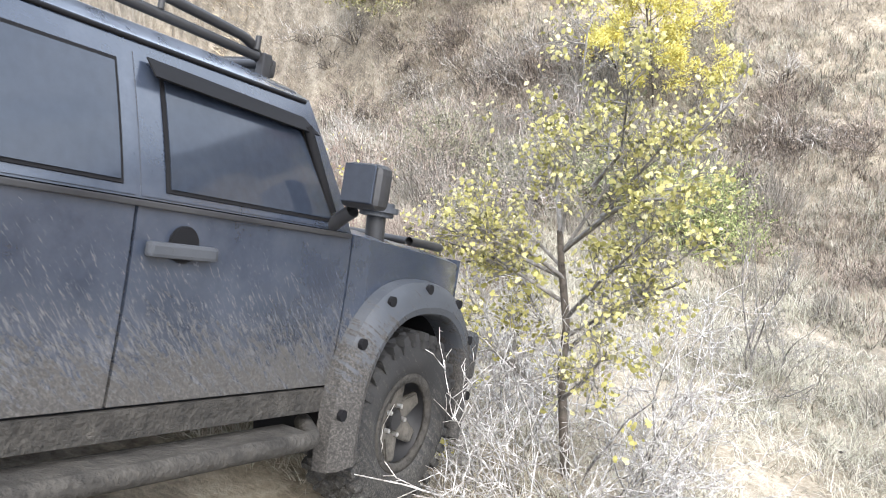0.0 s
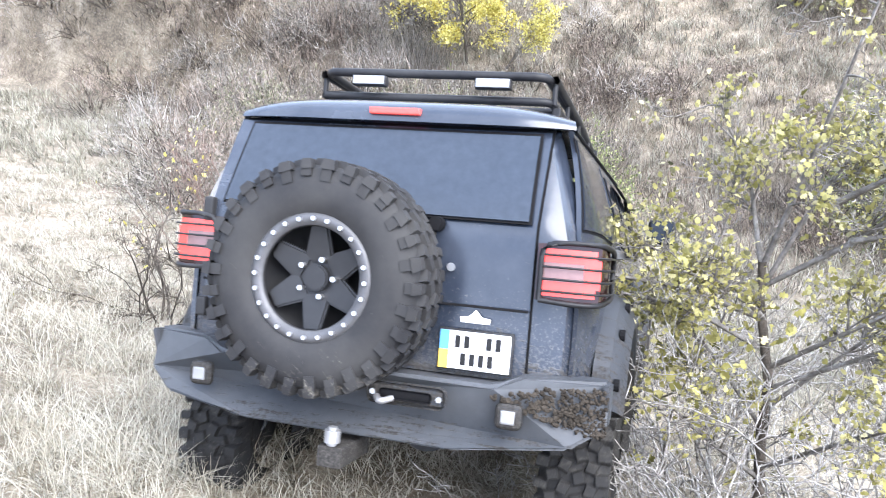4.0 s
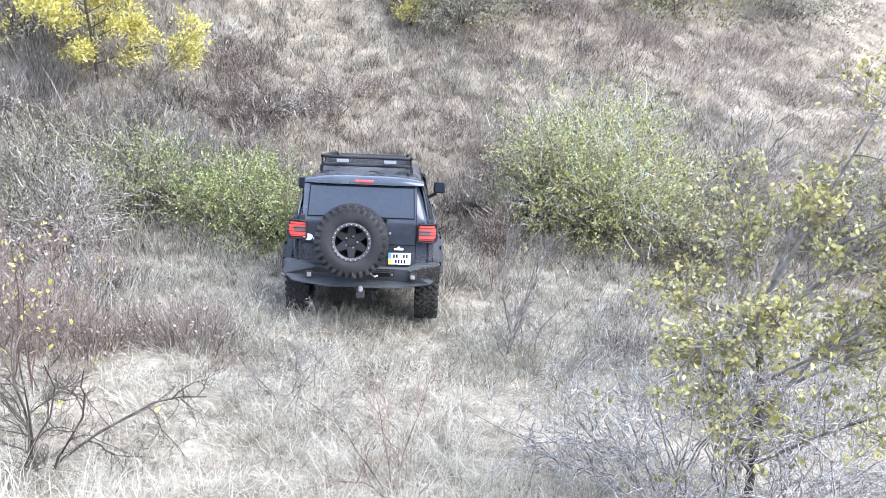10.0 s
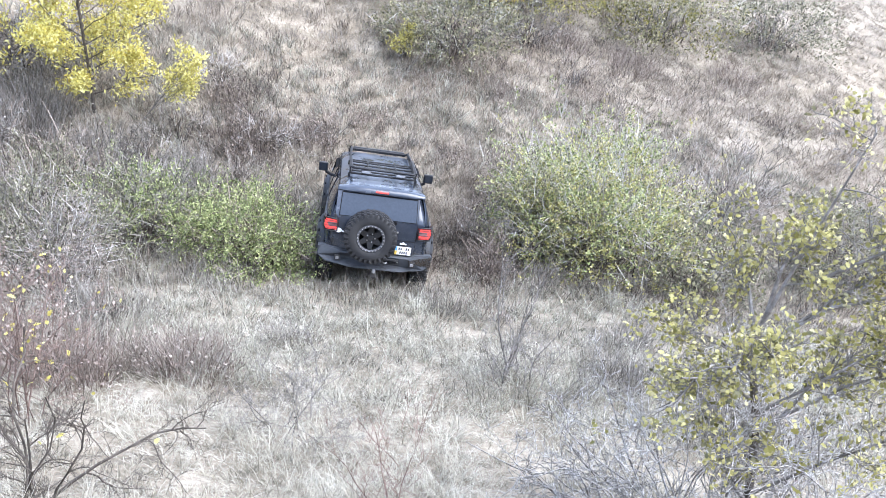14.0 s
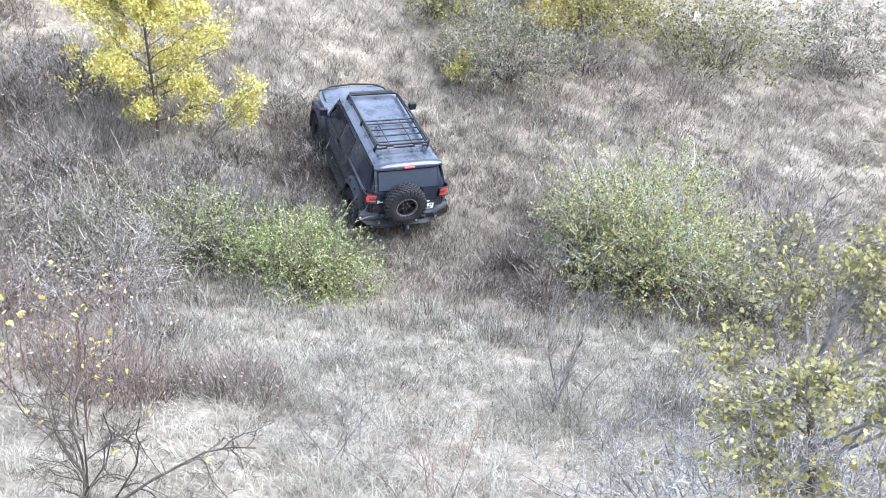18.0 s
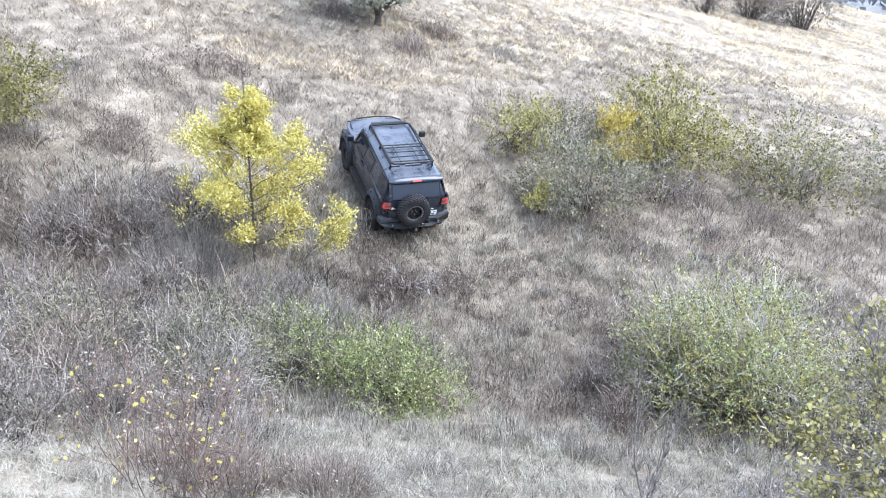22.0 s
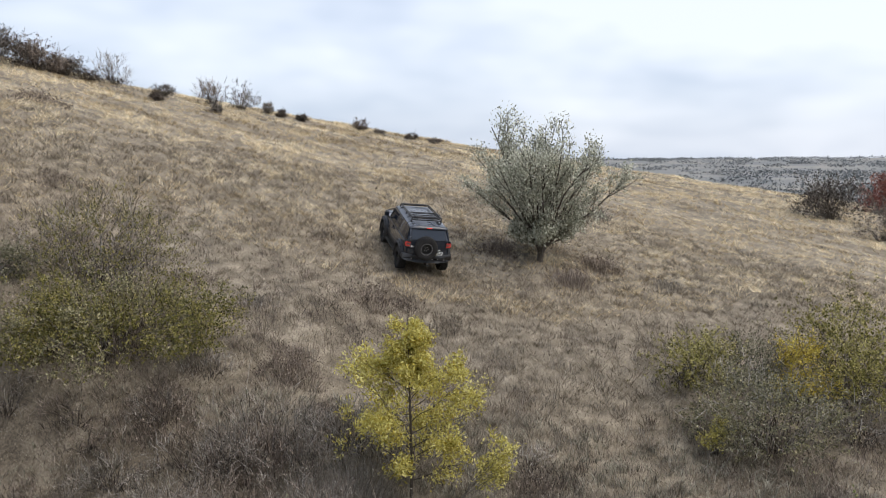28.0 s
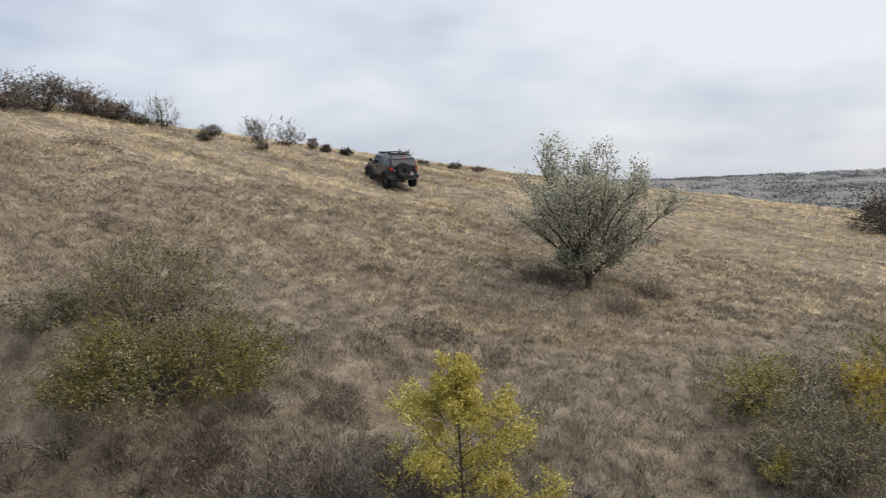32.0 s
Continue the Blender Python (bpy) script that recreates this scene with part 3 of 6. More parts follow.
def leafy(name, label, x, y, h, w, mat, seed, n=6000, size=0.05, bark=BARK_GREY, second=None, group="gully bushes", twig=0.1, rise=0.35, lobes=0, shape=PETAL):
    """A bush: stems from its foot out to lobes, each lobe a spray of leafy shoots with gaps between, and bare whips among them."""
    rng = np.random.default_rng(seed)
    far = math.hypot(x, y)
    top = thing(name, label, "bush", pose(x, y, float(ground_z(x, y)) - 0.02), group)
    count = lobes or max(6, int(5 * w))
    ph, el, rad = rng.uniform(0, 2 * np.pi, count), np.arcsin(rng.uniform(0.0, 1, count)), rng.uniform(0.62, 1.12, count)
    lobe = np.stack([np.cos(el) * np.cos(ph) * w * 0.37, np.cos(el) * np.sin(ph) * w * 0.37, h * (0.14 + 0.6 * np.sin(el))], -1) * rad[:, None]
    bulk = min(0.22 * w, 0.3 * h) * rng.uniform(0.6, 1.25, count)
    paths = []
    for k in range(count):
        foot = np.array([lobe[k, 0] * 0.22, lobe[k, 1] * 0.22, -0.04]) + np.append(rng.normal(0, 0.04, 2), 0)
        bend = (foot + lobe[k]) / 2 + np.array([0, 0, 0.12 * h]) + rng.normal(0, 0.06, 3)
        paths.append((np.array([foot, bend, lobe[k]]), 0.012 + 0.0003 * far, 0.004 + 0.0001 * far))
    wood = part("branchwork", smooth(quick_mesh("branchwork", *tubes(paths))), bark, top)
    if far > 9:
        tagged(wood, kind="stuff")
    bare = mat in BARE_MATS
    per = 5 if bare else 11
    m = int(n * (0.9 if bare else 1.2)) // (9 if bare else 11)
    i = rng.integers(0, count, m)
    base = lobe[i] + rng.normal(0, 1, (m, 3)) * bulk[i][:, None] * np.array([0.62, 0.62, 0.5])
    base[:, 2] = np.maximum(base[:, 2], 0.06)
    way = unit(unit(base * np.array([1, 1, 0.7])) * 0.9 + rng.normal(0, 0.5, (m, 3)) + np.array([0, 0, rise]))
    reach = rng.uniform(0.45, 1.25, m) * min(0.5, 0.16 * h + 0.1)
    t = np.linspace(0.12, 1, per)
    at = base[:, None, :] + way[:, None, :] * (reach[:, None] * t[None, :])[:, :, None]
    at[:, :, 2] -= 0.15 * reach[:, None] * t[None, :] ** 2
    at = at + rng.normal(0, size * 0.45, at.shape)
    ahead = np.repeat(way[:, None, :], per, 1)
    ok = (np.hypot(at[:, :, 0], at[:, :, 1]) < 0.62 * w) & (at[:, :, 2] > 0.03)
    turned = (rng.uniform(0, 1, count) < 0.36)[i] ^ (rng.uniform(0, 1, m) < 0.12)
    leaf = size * (1.1 if bare else 1.4)
    for sel, stuff_mat in ((~turned, mat), (turned, second or mat)):
        q = ok & sel[:, None]
        if q.any():
            part("crown", quick_mesh("crown", *leaf_mesh(rng, at[q], ahead[q], leaf, shape)), stuff_mat, top)
    # bare whips and side twigs
    k = int(m * (1.6 if bare else 0.5 + 2.5 * twig))
    j = rng.integers(0, m, k)
    dirs = unit(way[j] + rng.normal(0, 0.45, (k, 3)))
    ln = reach[j] * rng.uniform(0.7, 1.7, k)
    twigs_at = base[j] + way[j] * (reach[j] * rng.uniform(-0.3, 0.6, k))[:, None]
    twigs_at[:, 2] = np.maximum(twigs_at[:, 2], 0.02)
    tagged(part("twig_mass", quick_mesh("twig_mass", *blades(twigs_at, ln, 0.007 + 0.0005 * far, 0.25, 2, dirs)), WEED_PALE if seed % 5 == 0 else WEED_BROWN if seed % 2 else WEED_GREY, top), kind="stuff")
    # dark blades added in the lower core to deepen the shade of its hollows
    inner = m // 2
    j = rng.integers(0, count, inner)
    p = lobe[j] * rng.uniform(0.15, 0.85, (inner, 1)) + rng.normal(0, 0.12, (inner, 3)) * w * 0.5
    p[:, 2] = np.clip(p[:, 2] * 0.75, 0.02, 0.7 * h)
    tagged(part("shade_core", quick_mesh("shade_core", *blades(p, rng.uniform(0.2, 0.55, inner) * min(h, 1.6) * 0.5, 0.012 + 0.0006 * far, 0.5, 2, unit(rng.normal(0, 0.7, (inner, 3)) + np.array([0, 0, 0.8])))), WEED_DARK, top), kind="stuff")
    return top


def gully_plants():
    # either side of the gap through which the car climbs
    leafy("bush", "bright green rounded bush beside the car's track", -3.55, 12.3, 1.75, 3.0, LEAF_GREEN, 101, 17000, 0.04, second=LEAF_GREEN)
    leafy("bush", "grey-green thinning bush in the gully", -5.5, 12.3, 1.9, 2.8, LEAF_GREYGREEN, 102, 9000, 0.043, second=LEAF_GREEN, twig=0.4)
    leafy("bush", "grey-green thinning bush in the gully", -7.3, 12.4, 2.0, 2.6, LEAF_GREYGREEN, 103, 7500, 0.043, twig=0.5)
    leafy("bush", "grey-green thinning bush in the gully", -6.2, 10.4, 1.5, 2.2, LEAF_GREYGREEN, 104, 6000, 0.04, twig=0.5)
    leafy("bush", "tall yellow-green bush beside the car's track", 3.35, 14.7, 3.2, 4.6, LEAF_GREEN, 105, 26000, 0.045, second=LEAF_LIME, twig=0.15)
    leafy("bush", "olive bush, half bare, beside the car's track", 1.6, 14.0, 2.6, 2.0, LEAF_OLIVE, 106, 5000, 0.045)
    leafy("bush", "grey-green bush behind the yellow-green bush", 5.2, 13.7, 2.3, 2.2, LEAF_GREYGREEN, 107, 6000, 0.045)
    leafy("bush", "pale orange-brown withered bush", 6.4, 16.6, 2.4, 2.2, WEED_RED, 108, 4500, 0.045)
    leafy("bush", "grey half-bare bush in the gully", 8.6, 15.2, 2.2, 2.6, LEAF_GREYGREEN, 109, 4500, 0.045)
    leafy("bush", "grey-green bush with a yellow side in the dip", -0.5, 22.8, 2.2, 4.4, LEAF_GREYGREEN, 110, 8500, 0.06, second=LEAF_OLIVE)
    leafy("bush", "small yellow bush in the dip", -1.75, 21.9, 1.3, 0.8, LEAF_YELLOW, 111, 900, 0.06)
    leafy("bush", "yellowish half-bare bush in the dip", -3.0, 25.2, 2.0, 3.0, LEAF_LIME, 112, 5000, 0.06, second=LEAF_MOSS, twig=0.05)
    leafy("bush", "olive bush turning yellow at the foot of the hill", 1.6, 27.0, 3.3, 5.2, LEAF_MOSS, 113, 12000, 0.07, second=LEAF_LIME, twig=0.05)
    leafy("bush", "yellow bush at the foot of the hill", 0.4, 26.1, 2.8, 1.9, LEAF_GOLD, 114, 4600, 0.065)
    leafy("bush", "grey-green bush at the foot of the hill", 6.3, 27.6, 3.2, 5.0, LEAF_OLIVE, 115, 9000, 0.07, second=LEAF_MOSS)
    leafy("bush", "grey half-bare bush at the foot of the hill", 10.6, 29.0, 3.0, 4.6, LEAF_GREYGREEN, 116, 5000, 0.07)
    leafy("bush", "small grey bare bush on the slope", 3.2, 22.6, 1.1, 1.2, WEED_GREY, 117, 900, 0.04)
    leafy("bush", "grey half-bare bush between the bushes of the dip", 1.7, 24.3, 1.5, 2.6, WEED_GREY, 118, 2600, 0.05)
    leafy("bush", "grey half-bare bush between the bushes of the dip", -1.4, 26.4, 2.2, 2.4, LEAF_GREYGREEN, 119, 3600, 0.06)
    leafy("bush", "grey twiggy bush in the gully", -9.2, 13.6, 1.9, 3.0, WEED_GREY, 161, 5000, 0.045, twig=0.5)
    leafy("bush", "grey twiggy bush in the gully", -11.6, 15.6, 2.1, 3.2, WEED_GREY, 162, 5000, 0.045, twig=0.5)
    leafy("bush", "grey twiggy bush in the gully", -8.6, 10.2, 1.8, 2.8, LEAF_GREYGREEN, 163, 5000, 0.045, twig=0.4)
    leafy("bush", "grey twiggy bush in the gully", -11.2, 11.6, 1.8, 3.0, WEED_GREY, 164, 4000, 0.045, twig=0.5)
    leafy("bush", "grey twiggy bush beside the yellow tree", -10.2, 17.2, 1.7, 2.6, WEED_GREY, 165, 3600, 0.045, twig=0.5)
    for k, (x, y, h, w) in enumerate([(-4.4, 16.9, 0.95, 2.2), (-3.0, 17.5, 0.75, 1.8), (-6.2, 16.3, 0.95, 2.2), (0.95, 12.9, 0.95, 1.3), (0.35, 14.3, 0.8, 1.4), (-6.0, 18.8, 0.8, 2.0), (-4.6, 15.2, 0.9, 1.6), (1.6, 16.6, 0.7, 1.7),
                                      (-14.2, 12.4, 1.1, 2.6), (-15.8, 14.0, 0.9, 2.4), (-13.2, 14.6, 0.9, 2.4), (-17.6, 12.6, 1.0, 2.8), (-19.4, 13.2, 0.9, 2.6), (-15.4, 10.6, 1.2, 2.8), (-12.6, 16.8, 0.8, 2.2), (-14.6, 17.2, 0.7, 2.0), (-18.4, 13.9, 1.1, 3.2), (-16.4, 14.3, 0.9, 3.0), (-14.4, 15.2, 0.9, 2.6), (-12.0, 15.6, 1.0, 2.6), (-20.6, 13.4, 1.0, 3.0)]):
        leafy("dead_bush", "low dark brown dead bush in dry grass", x, y, h, w, WEED_BROWN, 170 + k, 1500, 0.035, BARK_DARK, group="dead bushes", twig=0.5)
    for k, (x, y, h, w) in enumerate([(-9.6, 14.4, 1.3, 2.4), (-11.4, 13.6, 1.4, 2.6), (-13.0, 13.0, 1.3, 2.6), (-10.6, 15.9, 1.1, 2.2), (-12.4, 14.9, 1.1, 2.4), (-8.6, 13.4, 1.2, 2.2), (-14.6, 13.6, 1.0, 2.4), (-7.2, 14.4, 1.0, 2.0),
                                      (-5.3, 8.7, 1.1, 2.0), (-6.6, 8.1, 1.4, 2.4), (-5.9, 10.2, 1.3, 2.2), (-8.2, 9.4, 1.6, 2.8), (-6.7, 6.7, 1.2, 2.2), (-7.8, 7.6, 1.4, 2.4), (-7.4, 11.2, 1.5, 2.6), (-9.8, 8.6, 1.4, 2.6),
                                      (-9.9, 12.0, 1.4, 2.4), (-12.4, 11.4, 1.4, 2.4), (-6.6, 15.4, 0.8, 1.6), (-16.2, 12.4, 1.0, 2.4)]):
        leafy("scrub_bush", "tangled grey-brown twiggy scrub in the gully", x, y, h, w, (WEED_GREY, WEED_BROWN, WEED_RED)[k % 3], 210 + k, 3600, 0.04, BARK_DARK, group="gully scrub", twig=0.5)
    # on the hillside
    leafy("bush", "low green spreading bush on the hillside", -16.9, 16.5, 2.1, 7.6, LEAF_MOSS, 121, 34000, 0.06, second=LEAF_OLIVE, twig=0.03, group="hillside bushes")
    leafy("bush", "dome-shaped bush with yellow-brown shoots on the hillside", -19.6, 18.2, 2.9, 5.4, LEAF_MOSS, 122, 12000, 0.05, second=WEED_BROWN, twig=0.2, group="hillside bushes")
    leafy("bush", "low grey-green bush on the hillside", -21.0, 15.4, 1.2, 3.0, LEAF_GREYGREEN, 123, 3500, 0.06, group="hillside bushes")
    leafy("bush", "dark bare bush on the hillside", 2.2, 66.5, 3.4, 6.0, WEED_DARK, 124, 9000, 0.16, BARK_DARK, group="hillside bushes")
    leafy("bush", "red autumn bush on the hillside", 6.9, 79.0, 3.3, 4.4, LEAF_RED, 125, 5200, 0.16, BARK_DARK, group="hillside bushes")
    leafy("bush", "small brown bush on the hillside", 5.1, 57.5, 2.6, 3.2, WEED_BROWN, 126, 4200, 0.11, BARK_DARK, group="hillside bushes")
    leafy("bush", "grey bare bush on the hillside", 8.6, 61.5, 4.9, 5.6, WEED_BROWN, 127, 11000, 0.12, BARK_DARK, group="hillside bushes")
    leafy("bush", "grey bare bush on the hillside", 12.2, 61.8, 6.0, 6.0, WEED_GREY, 128, 12000, 0.12, BARK_DARK, group="hillside bushes")
    # along the ridge
    for k, (x, y, h, w) in enumerate([(-44.5, 30.5, 2.4, 5.0), (-47.0, 27.5, 2.6, 5.0), (-45.0, 34.0, 2.1, 4.0), (-45.0, 37.5, 1.8, 3.2), (-46.0, 40.0, 1.5, 2.4), (-49.0, 24.0, 2.8, 6.0), (-50.5, 20.5, 2.8, 6.0)]):
        leafy("bush", "brown bush in the hedge along the ridge", x, y, h * 1.05, w * 1.15, WEED_BROWN if k % 2 else WEED_DARK, 130 + k, 8000, 0.12, BARK_DARK, group="ridge bushes")
    for k, (x, y, h, w) in enumerate([(-44.5, 43.3, 2.9, 2.2), (-45.4, 41.9, 0.9, 1.6), (-40.3, 43.4, 0.8, 1.8), (-39.0, 47.0, 2.2, 2.0), (-38.4, 49.4, 2.0, 2.6), (-35.6, 43.2, 0.8, 0.9), (-37.0, 50.8, 0.9, 0.8),
                                      (-36.2, 51.6, 0.7, 0.8), (-35.4, 53.2, 0.55, 1.1), (-32.3, 56.4, 0.85, 1.6), (-31.0, 57.4, 0.5, 1.0), (-30.0, 61.5, 0.5, 2.6), (-28.4, 62.4, 0.4, 1.6), (-38.0, 40.4, 0.6, 0.9)]):
        leafy("bush", "grey bare bush on the ridge", x, y, h, w, WEED_DARK if k % 3 else WEED_BROWN, 140 + k, 2600, 0.08, BARK_DARK, group="ridge bushes", lobes=9)


def yellow_tree():
    """A young tree of conical outline: thin limbs in whorls with feathery sprays of small leaves, and gaps between the sprays."""
    rng = np.random.default_rng(201)
    x, y, h = -8.15, 16.5, 4.75
    top = thing("young_tree", "slender young tree with bright yellow autumn leaves", "tree", pose(x, y, float(ground_z(x, y)) - 0.02))
    limbs = dict(depth=2, shoots=(4, 5), wander=0.12, lift=0.02, follow=0.6, ratio=0.42, bare=0.25, rise=0.08)
    trunk = np.array([(0, 0, 0), (0.02, 0, 0.9), (-0.03, 0.03, 1.9), (-0.05, 0.02, 2.8), (-0.08, 0.0, 3.8), (-0.1, 0.0, h)])
    paths, tips = [(trunk, 0.045, 0.006)], []
    for k in range(34):
        z = 0.35 + 3.75 * (k + rng.uniform()) / 34
        p = np.array([np.interp(z, trunk[:, 2], trunk[:, q]) for q in range(3)])
        a = k * 2.4 + rng.normal(0, 0.3)
        way = unit(np.array([np.cos(a), np.sin(a), rng.uniform(0.25, 0.85)]))
        reach = np.interp(z, (0.4, 1.1, 1.8, 2.5, 3.1, 3.7), (1.8, 2.15, 2.2, 1.45, 0.8, 0.35)) * rng.uniform(0.62, 1.12)
        grow(rng, paths, tips, p, way, max(reach, 0.3), 0.014 * (1.2 - z / 6), 2, limbs)
    part("trunk", smooth(quick_mesh("trunk", *tubes(paths, 4))), BARK_DARK, top)
    tips = [q for q in tips if math.sin(7.0 * q[0][0] + 1.0) + math.sin(6.0 * q[0][2] + 4.0 * q[0][1]) > -1.25]
    pick = rng.integers(0, len(tips), 22000)
    at = np.array([tips[k][0] for k in pick]) + rng.normal(0, 0.085, (len(pick), 3)) - np.abs(rng.normal(0, 0.05, (len(pick), 1))) * np.array([0, 0, 1])
    ahead = unit(np.array([tips[k][1] for k in pick]))
    yellow = rng.uniform(0, 1, len(pick)) < 0.86
    leaf = SLIM * np.array([1, 1.5, 1])
    part("crown", quick_mesh("crown", *leaf_mesh(rng, at[yellow], ahead[yellow], 0.088, leaf, 0.6)), LEAF_YELLOW, top)
    part("crown", quick_mesh("crown", *leaf_mesh(rng, at[~yellow], ahead[~yellow], 0.085, leaf, 0.6)), LEAF_GOLD, top)
    # a sucker beside it
    paths, tips = [], []
    for _ in range(5):
        grow(rng, paths, tips, (1.15, -0.1, 0.05), unit(np.array([1.0, 0.1, 1.15]) + rng.normal(0, 0.08, 3)), 1.75, 0.012, 2, limbs)
    part("limb", smooth(quick_mesh("limb", *tubes(paths))), BARK_GREY, top)
    outer = [q for q in tips if q[0][0] > 1.75]
    pick = rng.integers(0, len(outer), 1500)
    at = np.array([outer[k][0] for k in pick]) + rng.normal(0, 0.06, (len(pick), 3))
    part("crown", quick_mesh("crown", *leaf_mesh(rng, at, unit(np.array([outer[k][1] for k in pick])), 0.085, leaf)), LEAF_YELLOW, top)


def silver_tree():
    """Limbs that fan out of one short bole, with upright shoots leafy to their tips and gaps between them."""
    rng = np.random.default_rng(203)
    x, y = -9.9, 32.4
    top = thing("tree", "silvery grey-green tree with several dark stems on the hillside", "tree", pose(x, y, float(ground_z(x, y)) - 0.05))
    way_cfg = dict(depth=2, shoots=(5, 9), wander=0.1, lift=0.04, follow=0.6, ratio=0.4, bare=0.22, rise=0.22, leaf_depth=1)
    paths, tips = [([(0, 0, -0.05), (0.05, 0, 0.35), (0.05, 0.02, 0.7)], 0.16, 0.12)], []
    for k in range(22):
        a = k * 2.4 + rng.normal(0, 0.2)
        lean = 0.05 + 0.82 * math.sqrt((k + 0.5) / 22)
        ln = (5.05 - 0.7 * lean) * rng.uniform(0.74, 1.04)
        if k == 3:
            a, lean, ln = 3.3, 0.55, 5.5
        way = unit(np.array([math.cos(a) * lean, math.sin(a) * lean, 1.0]))
        grow(rng, paths, tips, (0.05 + 0.05 * math.cos(a), 0.05 * math.sin(a), rng.uniform(0.3, 0.7)), way, ln, 0.055, 2, way_cfg, 0.008)
    for k in range(9):
        a = k * 2.4 + 0.7
        grow(rng, paths, tips, (0.05, 0.0, rng.uniform(0.4, 1.0)), unit(np.array([math.cos(a), math.sin(a), rng.uniform(0.35, 0.8)])), rng.uniform(1.5, 2.5), 0.03, 2, way_cfg, 0.008)
    part("trunk", smooth(quick_mesh("trunk", *tubes(paths, 4))), BARK_DARK, top)
    kept = [q for q in tips if q[0][2] > 1.0 and rng.uniform() < 0.8]
    pick = rng.integers(0, len(kept), 36000)
    at = np.array([kept[k][0] for k in pick]) + rng.normal(0, 0.15, (len(pick), 3))
    ahead = unit(np.array([kept[k][1] for k in pick]) + np.array([0, 0, 0.1]))
    part("crown", quick_mesh("crown", *leaf_mesh(rng, at, ahead, 0.125, SLIM * np.array([1, 1.5, 1]), 0.5)), LEAF_SILVER, top)
    low = [q for q in tips if 0.5 < q[0][2] < 1.9]
    pick = rng.integers(0, len(low), 1500)
    at = np.array([low[k][0] for k in pick]) + rng.normal(0, 0.12, (len(pick), 3))
    part("crown", quick_mesh("crown", *leaf_mesh(rng, at, unit(rng.normal(0, 1, at.shape)), 0.16, SLIM * np.array([1, 1.5, 1]))), LEAF_GREYGREEN, top)


